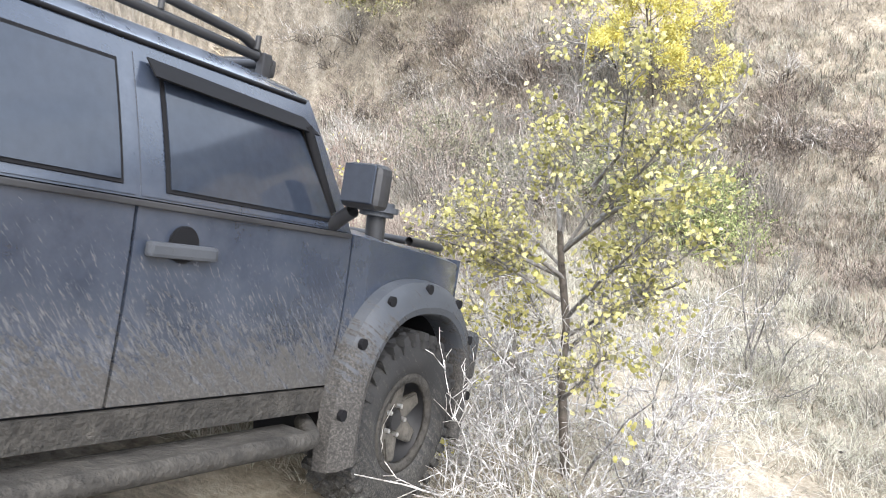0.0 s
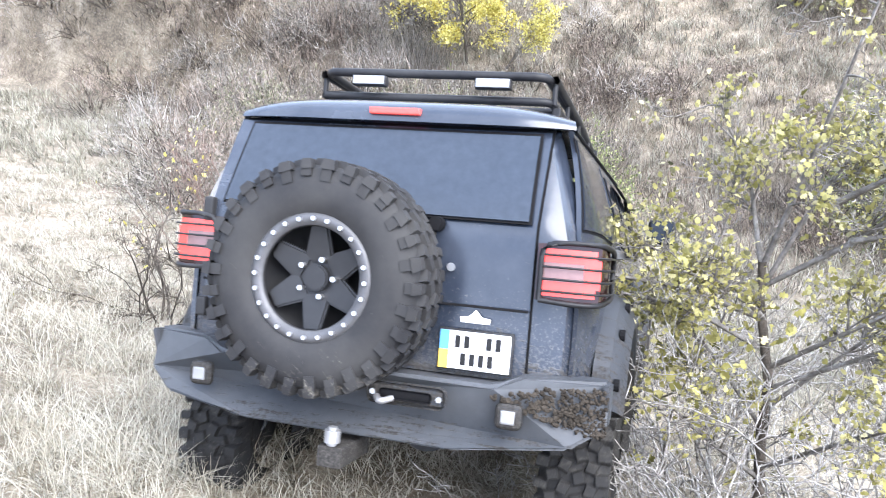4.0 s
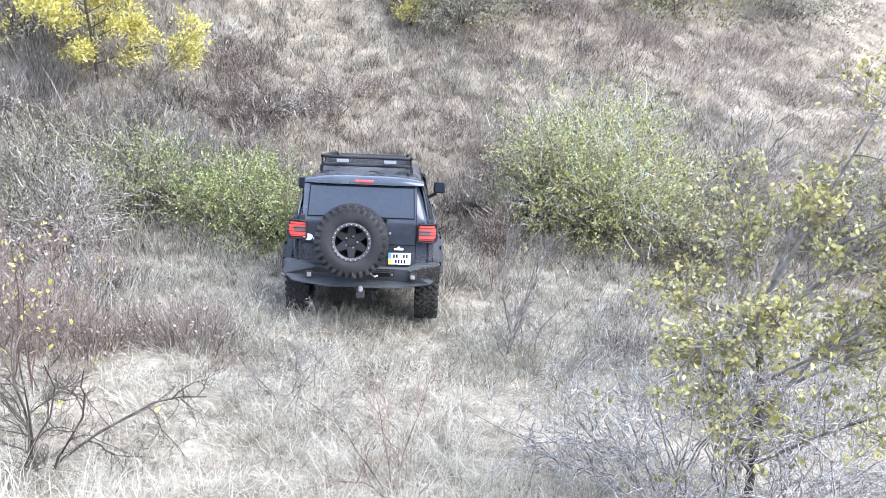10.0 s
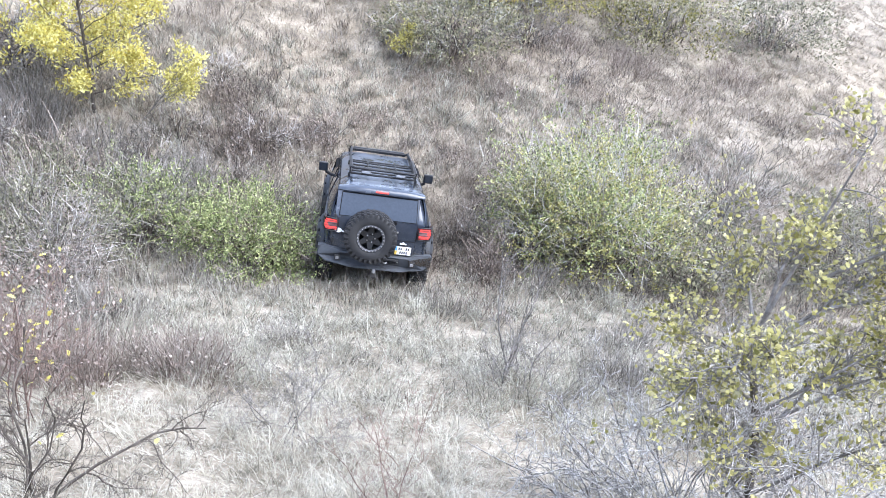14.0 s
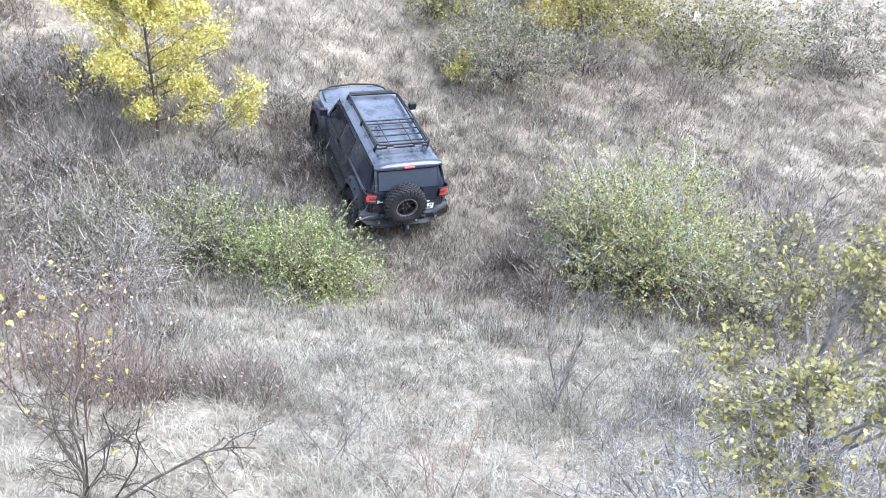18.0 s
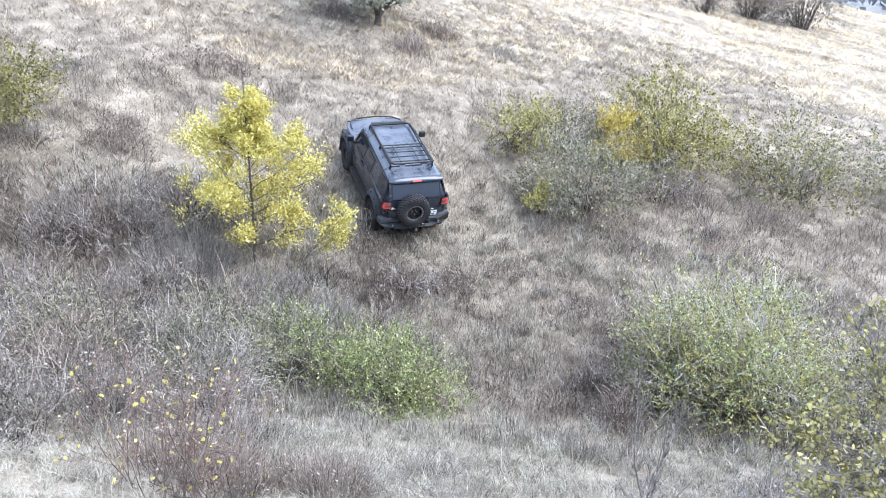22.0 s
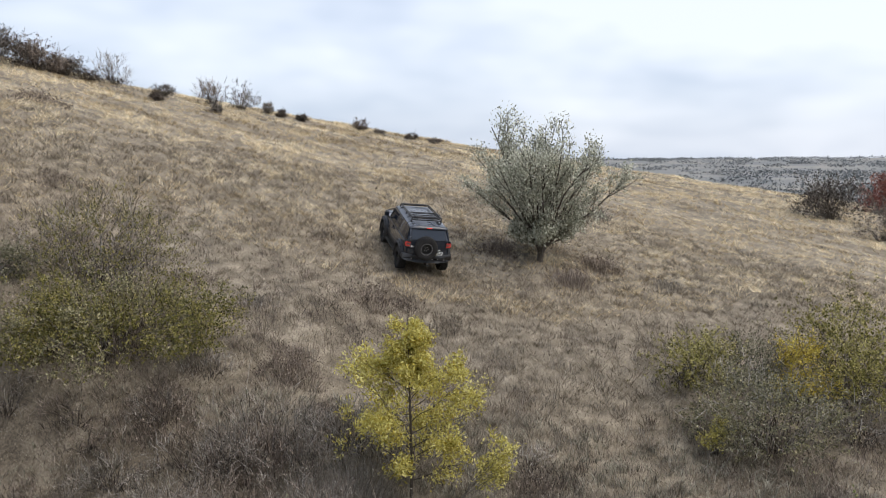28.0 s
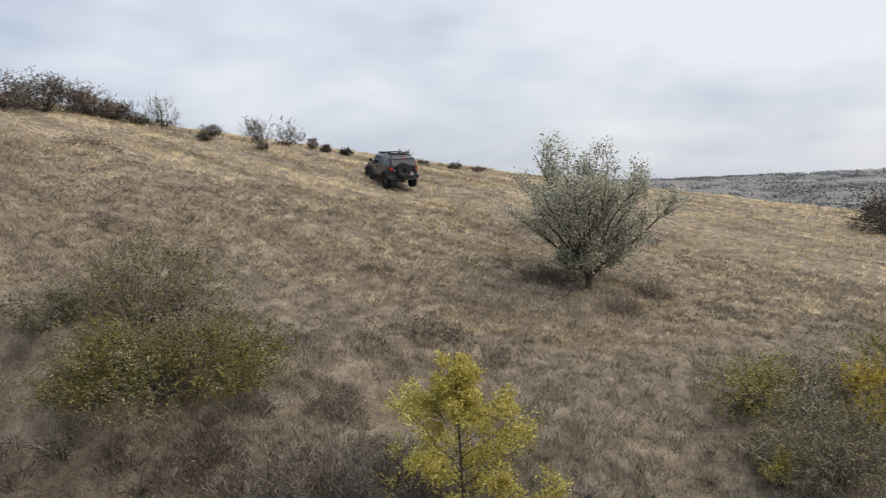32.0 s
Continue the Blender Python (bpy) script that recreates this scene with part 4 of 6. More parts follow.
def thorn_bush():
    """The tall leafy thorn bush that the car brushes past: a dark forked stem, sprays of lobed leaves above, bare grey twigs below."""
    rng = np.random.default_rng(301)
    x0, y0 = 2.25, 3.78
    top = thing("thorn_shrub", "tall thorny shrub with lobed yellow-green leaves and grey lichened twigs", "shrub", pose(x0, y0, float(ground_z(x0, y0)) - 0.02), "near shrubs")
    spray = dict(depth=2, shoots=(5, 6), wander=0.2, lift=0.02, follow=0.5, ratio=0.5, bare=0.2, rise=0.05, leaf_depth=1)
    main = np.array([(0, 0, -0.05), (-0.04, 0.09, 0.4), (-0.09, 0.18, 0.77), (-0.12, 0.3, 1.05), (-0.24, 0.43, 1.45), (-0.26, 0.47, 1.65)])
    part("trunk", smooth(quick_mesh("trunk", *tubes([(main, 0.034, 0.02)], 8))), BARK_DARK, top)
    forks = [((-0.26, 0.47, 1.6), (-0.38, 0.6, 1.95), (-0.62, 0.78, 2.3)), ((-0.26, 0.47, 1.6), (-0.15, 0.55, 2.1), (0.02, 0.62, 2.95)), ((-0.25, 0.45, 1.5), (0.12, 0.5, 1.85), (0.55, 0.6, 2.4)),
             ((-0.24, 0.43, 1.4), (-0.5, 0.4, 1.6), (-0.86, 0.32, 1.72)), ((-0.14, 0.32, 1.1), (0.2, 0.3, 1.5), (0.62, 0.35, 1.95)), ((-0.2, 0.4, 1.35), (-0.3, 0.15, 1.7), (-0.45, -0.15, 1.95)),
             ((-0.1, 0.2, 0.8), (-0.35, 0.28, 1.05), (-0.6, 0.34, 1.3)), ((-0.24, 0.44, 1.5), (-0.1, 0.8, 1.9), (0.1, 1.05, 2.25)), ((0.0, 0.55, 2.0), (0.3, 0.5, 2.3), (0.45, 0.45, 2.75)),
             ((-0.2, 0.35, 1.2), (-0.5, 0.1, 1.55), (-0.9, -0.25, 1.8)), ((-0.05, 0.12, 0.6), (0.25, 0.1, 0.95), (0.55, 0.0, 1.35)), ((-0.05, 0.12, 0.5), (-0.3, -0.05, 0.85), (-0.5, -0.2, 1.2)),
             ((-0.22, 0.4, 1.35), (-0.5, 0.05, 1.7), (-0.7, -0.3, 1.95)), ((-0.1, 0.3, 1.0), (0.35, 0.35, 1.4), (0.9, 0.3, 1.8)), ((-0.2, 0.45, 1.55), (0.3, 0.6, 2.0), (0.85, 0.7, 2.6)), ((0.1, 0.5, 1.85), (0.5, 0.4, 2.1), (0.95, 0.3, 2.3)), ((-0.1, 0.25, 0.9), (0.25, 0.5, 1.3), (0.6, 0.8, 1.7))]
    tips = []
    for f in forks:
        pts = np.array(f, float)
        paths = [(pts, 0.016, 0.006)]
        for _ in range(11):
            t = rng.uniform(0.3, 1.0)
            p = pts[0] * (1 - t) ** 2 + pts[1] * 2 * t * (1 - t) + pts[2] * t * t
            way = unit(unit(pts[2] - pts[0]) * 0.7 + rng.normal(0, 0.6, 3) + np.array([0, 0, 0.15]))
            grow(rng, paths, tips, p, way, rng.uniform(0.16, 0.38), 0.006, 2, spray, 0.002)
        part("branch", smooth(quick_mesh("branch", *tubes(paths, 4))), BARK_GREY, top)
    # leaves stand in tight tufts on the spurs, leaving stretches of twig bare
    def tufts(count, each, size, low, mat, label):
        ends = [q for q in tips if q[0][2] > low]
        pick = [ends[k] for k in rng.integers(0, len(ends), count)]
        at = np.repeat(np.array([q[0] for q in pick]), each, 0) + rng.normal(0, 0.04, (count * each, 3))
        ahead = np.repeat(unit(np.array([q[1] for q in pick])), each, 0)
        part("foliage", quick_mesh("foliage", *leaf_mesh(rng, at, ahead, size, LOBED, 0.3)), mat, top, label)
    tufts(620, 9, 0.033, 1.0, LEAF_THORN, "lobed yellow-green leaves")
    tufts(150, 8, 0.036, 0.9, LEAF_LIME, "lobed yellowing leaves")
    tufts(170, 8, 0.033, 0.8, LEAF_OLIVE, "small olive leaves")
    # a low spray of yellow leaves and suckers round the foot
    low = []
    for a, ln, lean in ((2.7, 1.3, 0.55), (3.4, 1.2, 0.8), (0.4, 1.5, 0.5), (4.6, 1.1, 0.7), (1.6, 1.5, 0.35), (3.0, 1.7, 0.35)):
        way = unit(np.array([np.cos(a) * lean, np.sin(a) * lean, 1.0]))
        paths = []
        grow(rng, paths, low, (np.cos(a) * 0.12, np.sin(a) * 0.12, -0.03), way, ln, 0.012, 2, dict(spray, shoots=(5, 7)), 0.002)
        part("branch", smooth(quick_mesh("branch", *tubes(paths, 4))), BARK_LICHEN, top)
    tips = low
    tufts(30, 8, 0.055, 0.4, LEAF_LIME, "yellow leaves on low sprays")


def tangle(label, x, y, lean_way, n, reach, height, seed):
    """Arching bare twigs that sprawl out of one foot."""
    rng = np.random.default_rng(seed)
    top = thing("thorn_shrub", label, "shrub", pose(x, y, float(ground_z(x, y)) - 0.02), "near shrubs")
    tips = []
    kinky = dict(depth=2, shoots=(4, 7), wander=0.3, lift=-0.02, follow=0.42, ratio=0.4, bare=0.2, rise=0.04)
    for _ in range(n):
        a = lean_way + rng.normal(0, 0.9)
        rise = rng.uniform(0.5, 2.2) * height
        way = unit(np.array([np.cos(a), np.sin(a), rise]))
        r = rng.uniform(0, 0.4)
        paths = []
        grow(rng, paths, tips, (np.cos(a) * r, np.sin(a) * r, 0.0), way, reach * rng.uniform(0.6, 1.1), rng.uniform(0.006, 0.011), 2, kinky, 0.0034)
        part("branch", smooth(quick_mesh("branch", *tubes(paths))), BARK_LICHEN, top)
    return top


def near_shrubs():
    thorn_bush()
    bare = "low tangle of bare lichened thorn twigs"
    tangle(bare, 2.0, 3.5, 3.6, 22, 1.6, 0.95, 321)
    tangle(bare, 2.5, 3.95, 0.4, 26, 1.5, 1.1, 322)
    tangle(bare, 1.75, 4.2, 2.8, 18, 1.3, 0.9, 323)
    tangle(bare, 2.75, 3.35, 5.6, 22, 1.2, 1.0, 324)
    tangle(bare, 2.6, 3.15, 4.0, 20, 1.6, 0.95, 325)
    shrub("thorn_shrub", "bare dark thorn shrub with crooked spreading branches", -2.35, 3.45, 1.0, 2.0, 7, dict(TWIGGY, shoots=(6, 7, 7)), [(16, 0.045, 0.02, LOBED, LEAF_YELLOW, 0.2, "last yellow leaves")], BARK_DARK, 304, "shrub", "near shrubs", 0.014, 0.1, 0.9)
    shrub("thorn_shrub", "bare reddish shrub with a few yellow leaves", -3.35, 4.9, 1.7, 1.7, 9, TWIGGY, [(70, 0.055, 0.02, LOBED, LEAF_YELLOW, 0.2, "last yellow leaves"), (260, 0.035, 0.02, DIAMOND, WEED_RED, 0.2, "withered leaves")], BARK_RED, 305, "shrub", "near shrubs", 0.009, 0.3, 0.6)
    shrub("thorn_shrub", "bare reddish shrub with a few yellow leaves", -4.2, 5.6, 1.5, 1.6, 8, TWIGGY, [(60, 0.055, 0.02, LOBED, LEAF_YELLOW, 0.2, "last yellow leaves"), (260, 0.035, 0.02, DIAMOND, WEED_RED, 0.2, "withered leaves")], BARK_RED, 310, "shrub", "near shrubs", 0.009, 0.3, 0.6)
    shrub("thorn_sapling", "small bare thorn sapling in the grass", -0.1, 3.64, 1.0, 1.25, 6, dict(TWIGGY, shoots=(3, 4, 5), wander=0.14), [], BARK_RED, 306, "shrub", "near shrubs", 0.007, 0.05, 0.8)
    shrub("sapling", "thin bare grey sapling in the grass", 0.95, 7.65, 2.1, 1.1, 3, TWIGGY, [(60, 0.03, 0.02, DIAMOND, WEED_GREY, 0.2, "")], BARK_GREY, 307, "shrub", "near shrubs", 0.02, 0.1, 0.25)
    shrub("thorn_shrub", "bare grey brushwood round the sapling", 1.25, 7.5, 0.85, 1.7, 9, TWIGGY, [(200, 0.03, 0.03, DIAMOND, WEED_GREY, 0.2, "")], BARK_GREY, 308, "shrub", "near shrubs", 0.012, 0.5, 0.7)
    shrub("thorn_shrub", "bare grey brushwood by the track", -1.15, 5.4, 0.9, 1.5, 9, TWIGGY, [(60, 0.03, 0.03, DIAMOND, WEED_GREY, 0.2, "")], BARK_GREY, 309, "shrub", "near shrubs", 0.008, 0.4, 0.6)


def weeds():
    label = {"r": "low clump of reddish-brown dry weeds", "b": "clump of dark brown dry weeds", "g": "clump of grey dry weeds", "s": "clump of tall pale dry grass"}
    mats = {"r": WEED_RED, "b": WEED_BROWN, "g": WEED_GREY, "s": STRAW_GREY}
    bench = [(-2.75, 6.9, 1.7, 0.75, 1500, "r"), (-3.7, 6.3, 1.6, 0.9, 1300, "r"), (-4.6, 6.9, 1.8, 0.8, 1200, "r"), (-4.4, 8.2, 1.8, 0.8, 1100, "g"), (-1.9, 8.3, 1.0, 0.5, 500, "g"),
             (2.6, 8.3, 1.8, 0.7, 900, "g"), (3.6, 7.0, 1.6, 0.8, 900, "g"), (3.0, 10.0, 1.4, 0.6, 600, "g"), (1.0, 12.8, 1.1, 0.65, 700, "b"), (0.6, 14.6, 1.2, 0.58, 700, "b"),
             (0.9, 16.3, 1.6, 0.50, 600, "b"), (-0.1, 17.6, 1.4, 0.36, 500, "b"), (-4.9, 16.6, 2.2, 0.58, 1100, "b")]
    gully = [(-3.4, 17.3, 1.8, 0.50, 800, "b"), (-5.6, 18.2, 1.8, 0.50, 700, "b"), (-2.2, 18.4, 1.5, 0.36, 500, "b"), (-3.6, 14.7, 1.6, 0.9, 800, "g"), (-5.4, 14.8, 2.0, 1.2, 1200, "g"),
             (-7.4, 14.6, 2.2, 1.5, 1300, "g"), (-9.2, 15.2, 2.6, 1.7, 1500, "g"), (-10.3, 13.2, 2.6, 1.6, 1500, "g"), (-8.9, 12.0, 2.2, 1.5, 1300, "g"), (-8.0, 9.6, 2.2, 1.4, 1300, "g"),
             (-9.9, 10.6, 2.4, 1.5, 1300, "g"), (-6.6, 8.2, 2.0, 1.1, 1100, "g"), (-11.8, 15.4, 2.4, 1.08, 1200, "b")]
    foot = [(-12.6, 12.6, 2.6, 1.5, 1200, "g"), (-11.0, 17.6, 2.2, 0.72, 900, "b"), (-9.4, 18.0, 2.0, 0.8, 800, "g"), (-13.2, 18.8, 2.4, 0.58, 900, "b"), (-14.6, 15.2, 2.6, 0.79, 1000, "b"),
            (-13.4, 24.0, 2.6, 0.43, 700, "b"), (-12.3, 24.6, 1.6, 0.36, 400, "b"), (-15.9, 20.8, 1.6, 0.5, 350, "g"), (-35.3, 29.3, 3.6, 0.50, 500, "b"), (-26.0, 22.0, 2.4, 0.36, 350, "b"),
            (-7.6, 33.6, 2.2, 0.72, 600, "b"), (-11.6, 32.0, 2.2, 0.65, 600, "b"), (-8.2, 31.2, 2.0, 0.8, 500, "r")]
    hill = [(-9.9, 43.0, 2.2, 0.9, 350, "g"), (-4.8, 33.5, 2.0, 0.5, 300, "g"), (1.2, 21.0, 1.8, 0.6, 400, "r"), (5.2, 24.6, 2.6, 0.7, 500, "r"), (3.0, 25.0, 2.2, 0.8, 500, "r"),
            (8.6, 25.6, 2.4, 0.7, 450, "r"), (-18.2, 20.6, 2.0, 0.36, 350, "b"), (-22.5, 19.5, 2.2, 0.43, 350, "b"), (-17.5, 27.5, 1.6, 0.25, 220, "b"), (-24.0, 29.5, 1.8, 0.25, 220, "b")]
    for k, (x, y, w, h, n, c) in enumerate(bench + gully + foot + hill):
        far = np.hypot(x, y)
        weed_clump("weed_clump", label[c], x, y, w, h, n, mats[c], 500 + k, 0.004 + 0.0003 * far, "weeds", "weed clumps", n if c == "b" else n // 3)
    # rough herbage through the gully and the foot of the hill
    for name, mat, cnt, seed, a0 in (("gully_herbage", WEED_GREY, 5200, 33, -75), ("brown_herbage", WEED_BROWN, 2600, 35, -70)):
        x, y = sector(cnt, 10.5, 33, a0, 42, 1.0)
        keep = (bumps(x, y, 2.6, seed) + 0.5 * bumps(x, y, 0.9, seed + 1) > -0.05) & (y > 9.5)
        x, y = x[keep], y[keep]
        h = np.repeat(RNG.uniform(0.15, 0.6, len(x)) * np.clip(1.5 - np.hypot(x, y) / 30, 0.5, 1.2), 16)
        x, y = tufted(x, y, 16, 0.13)
        n = len(x)
        stuff(name, "dry grey and brown herbage covering the gully sides", blades(on_ground(x, y, 0.02), h * RNG.uniform(0.4, 1.1, n), 0.011, RNG.uniform(0.2, 0.8, n), 2), mat, "weeds")
    # scattered low weeds over the hill, too many to tell apart
    x, y = sector(620, 20, 100, -62, 28, 1.15)
    x, y = x[bumps(x, y, 7, 31) > -0.1], y[bumps(x, y, 7, 31) > -0.1]
    x, y = tufted(x, y, 60, RNG.uniform(0.15, 0.75, len(x)))
    n = len(x)
    stuff("hill_weeds", "low dark weeds scattered through the hillside grass", blades(on_ground(x, y, 0.03), RNG.uniform(0.08, 0.32, n), 0.009 + 0.0004 * np.hypot(x, y), RNG.uniform(0.2, 0.7, n), 1), WEED_GREY, "weeds")
    x, y = sector(1500, 12.5, 36, -66, 36, 1.0)
    keep = (bumps(x, y, 3.0, 71) > -0.1) & (y > 11)
    x, y = x[keep], y[keep]
    h = np.repeat(RNG.uniform(0.16, 0.5, len(x)), 34)
    x, y = tufted(x, y, 34, RNG.uniform(0.06, 0.3, len(x)))
    n = len(x)
    stuff("hillfoot_weeds", "dark brown withered weeds through the lower hillside grass", blades(on_ground(x, y, 0.03), h * RNG.uniform(0.4, 1.1, n), 0.011, RNG.uniform(0.2, 0.8, n), 2), WEED_BROWN, "weeds")
    # tangled dark scrub round the yellow tree and below the bushes of the dip
    for name, mat, cnt, seed, a0, a1 in (("dark_scrub", WEED_DARK, 900, 81, -72, 30), ("brown_scrub", WEED_BROWN, 1300, 83, -72, 40)):
        x, y = sector(cnt, 12.5, 27, a0, a1, 1.0)
        keep = (bumps(x, y, 2.2, seed) > 0.0) & (y > 12.0) & ~((np.abs(x + 2.4 + 0.28 * (y - 17)) < 1.6) & (y > 15))
        x, y = x[keep], y[keep]
        h = np.repeat(RNG.uniform(0.25, 0.75, len(x)), 60)
        x, y = tufted(x, y, 60, RNG.uniform(0.15, 0.5, len(x)))
        n = len(x)
        base = on_ground(x, y, 0.02) + np.array([0, 0, 1]) * (h * RNG.uniform(0, 0.6, n) ** 1.5)[:, None]
        stuff(name, "tangled dark withered scrub at the foot of the hill", blades(base, h * RNG.uniform(0.25, 0.7, n), 0.012, 0.35, 2, unit(RNG.normal(0, 0.75, (n, 3)) + np.array([0, 0, 0.7]))), mat, "weeds")
    # far woods on the plain, pale and blue-grey with the haze in their colour
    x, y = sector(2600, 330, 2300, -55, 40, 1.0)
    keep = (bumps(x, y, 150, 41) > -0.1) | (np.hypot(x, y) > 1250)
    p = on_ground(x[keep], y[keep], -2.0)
    stuff("far_woods", "distant woods on the plain, with grey-blue haze in their colour", leaves(np.random.default_rng(77), list(zip(p, p)), 70000, 3.4, np.array([9.0, 9.0, 1.0])), LEAF_HAZE, "woods")


gully_plants()
yellow_tree()
silver_tree()
near_shrubs()
weeds()
grass()

# ---- the car: its own space has y ahead, x to the right, z up from the ground ----
def dusty(name, clean, dust, mud, rough, low, high, amount=0.35, metal=0.0, spatter=0.0):
    """Paint, plastic or rubber under dust, splashed with mud that thickens towards low and ends at high."""
    m, nodes, links, b = material(name, rough, metal)
    tc = nodes.new("ShaderNodeTexCoord")
    sep = nodes.new("ShaderNodeSeparateXYZ")
    links.new(tc.outputs["Object"], sep.inputs[0])
    film = noise_node(nodes, links, 2.2, 7.0, 0.68, tc.outputs["Object"])
    fr = ramp_node(nodes, [(0.35, (0, 0, 0)), (0.72, (1, 1, 1))])
    links.new(film.outputs["Fac"], fr.inputs["Fac"])
    amt = nodes.new("ShaderNodeMath")
    amt.operation = "MULTIPLY"
    links.new(fr.outputs["Color"], amt.inputs[0])
    amt.inputs[1].default_value = amount
    # splashes thrown up and back from the wheels
    mp = nodes.new("ShaderNodeMapping")
    mp.vector_type = "TEXTURE"
    mp.inputs["Rotation"].default_value = (radians(-38), 0, 0)
    mp.inputs["Scale"].default_value = (0.5, 0.5, 0.06)
    links.new(tc.outputs["Object"], mp.inputs["Vector"])
    streak = noise_node(nodes, links, 3.0, 6.0, 0.7, mp.outputs["Vector"])
    spot = noise_node(nodes, links, 55.0, 3.0, 0.6, tc.outputs["Object"])
    rng = nodes.new("ShaderNodeMapRange")
    rng.inputs["From Min"].default_value, rng.inputs["From Max"].default_value = high, low
    links.new(sep.outputs["Z"], rng.inputs["Value"])
    s1 = nodes.new("ShaderNodeMath")
    s1.operation = "MULTIPLY_ADD"
    links.new(streak.outputs["Fac"], s1.inputs[0])
    s1.inputs[1].default_value = 0.75
    s2 = nodes.new("ShaderNodeMath")
    s2.operation = "MULTIPLY"
    links.new(spot.outputs["Fac"], s2.inputs[0])
    s2.inputs[1].default_value = 0.35
    links.new(s2.outputs[0], s1.inputs[2])
    s3 = nodes.new("ShaderNodeMath")
    s3.operation = "MULTIPLY_ADD"
    links.new(rng.outputs[0], s3.inputs[0])
    s3.inputs[1].default_value = 0.44
    links.new(s1.outputs[0], s3.inputs[2])
    mr = ramp_node(nodes, [(0.7, (0, 0, 0)), (0.8, (0.9, 0.9, 0.9))])
    links.new(s3.outputs[0], mr.inputs["Fac"])
    m1 = nodes.new("ShaderNodeMixRGB")
    m1.inputs[1].default_value, m1.inputs[2].default_value = (*clean, 1), (*dust, 1)
    links.new(amt.outputs[0], m1.inputs[0])
    # fine spatter: short dry streaks of paler mud, thickest low down
    sm = nodes.new("ShaderNodeMapping")
    sm.vector_type = "TEXTURE"
    sm.inputs["Rotation"].default_value = (radians(-52), 0, 0)
    sm.inputs["Scale"].default_value = (0.3, 1.4, 0.22)
    links.new(tc.outputs["Object"], sm.inputs["Vector"])
    spat = noise_node(nodes, links, 27.0, 5.0, 0.78, sm.outputs["Vector"])
    zone = nodes.new("ShaderNodeMapRange")
    zone.inputs["From Min"].default_value, zone.inputs["From Max"].default_value = high + 0.25, high - 0.35
    zone.inputs["To Min"].default_value, zone.inputs["To Max"].default_value = -0.16, 0.06
    links.new(sep.outputs["Z"], zone.inputs["Value"])
    sadd = nodes.new("ShaderNodeMath")
    links.new(spat.outputs["Fac"], sadd.inputs[0])
    links.new(zone.outputs[0], sadd.inputs[1])
    sr = ramp_node(nodes, [(0.5, (0, 0, 0)), (0.58, (spatter, spatter, spatter))])
    links.new(sadd.outputs[0], sr.inputs["Fac"])
    ms = nodes.new("ShaderNodeMixRGB")
    links.new(sr.outputs["Color"], ms.inputs[0])
    links.new(m1.outputs["Color"], ms.inputs[1])
    ms.inputs[2].default_value = (0.155, 0.148, 0.138, 1)
    m2 = nodes.new("ShaderNodeMixRGB")
    links.new(mr.outputs["Color"], m2.inputs[0])
    links.new(ms.outputs["Color"], m2.inputs[1])
    grit = noise_node(nodes, links, 90.0, 5.0, 0.75, tc.outputs["Object"])
    mud_ramp = ramp_node(nodes, [(0.36, tuple(c * 0.45 for c in mud)), (0.52, mud), (0.66, tuple(min(1.0, c * 2.1) for c in mud))])
    links.new(grit.outputs["Fac"], mud_ramp.inputs["Fac"])
    links.new(mud_ramp.outputs["Color"], m2.inputs[2])
    links.new(m2.outputs["Color"], b.inputs["Base Color"])
    top = nodes.new("ShaderNodeMath")
    top.operation = "MAXIMUM"
    links.new(amt.outputs[0], top.inputs[0])
    links.new(mr.outputs["Color"], top.inputs[1])
    rr = nodes.new("ShaderNodeMapRange")
    rr.inputs["To Min"].default_value, rr.inputs["To Max"].default_value = rough, 0.9
    links.new(top.outputs[0], rr.inputs["Value"])
    links.new(rr.outputs[0], b.inputs["Roughness"])
    bp = nodes.new("ShaderNodeBump")
    bp.inputs["Strength"].default_value, bp.inputs["Distance"].default_value = 0.5, 0.006
    film_bump = nodes.new("ShaderNodeMath")
    film_bump.operation = "MULTIPLY"
    links.new(mr.outputs["Color"], film_bump.inputs[0])
    links.new(grit.outputs["Fac"], film_bump.inputs[1])
    links.new(film_bump.outputs[0], bp.inputs["Height"])
    links.new(bp.outputs[0], b.inputs["Normal"])
    b.inputs["Specular IOR Level"].default_value = 0.5 if rough < 0.3 else 0.22
    return m


def plain(name, color, rough, metal=0.0, glow=0.0):
    m, nodes, links, b = material(name, rough, metal)
    n = noise_node(nodes, links, 25.0, 4.0, 0.6, nodes.new("ShaderNodeTexCoord").outputs["Object"])
    mx = nodes.new("ShaderNodeMixRGB")
    mx.inputs[1].default_value = (*[c * 0.75 for c in color], 1)
    mx.inputs[2].default_value = (*[min(c * 1.25, 1) for c in color], 1)
    links.new(n.outputs["Fac"], mx.inputs[0])
    links.new(mx.outputs["Color"], b.inputs["Base Color"])
    b.inputs["Specular IOR Level"].default_value = 0.5 if rough < 0.5 else 0.12
    if glow:
        b.inputs["Emission Color"].default_value = (*color, 1)
        b.inputs["Emission Strength"].default_value = glow
    return m


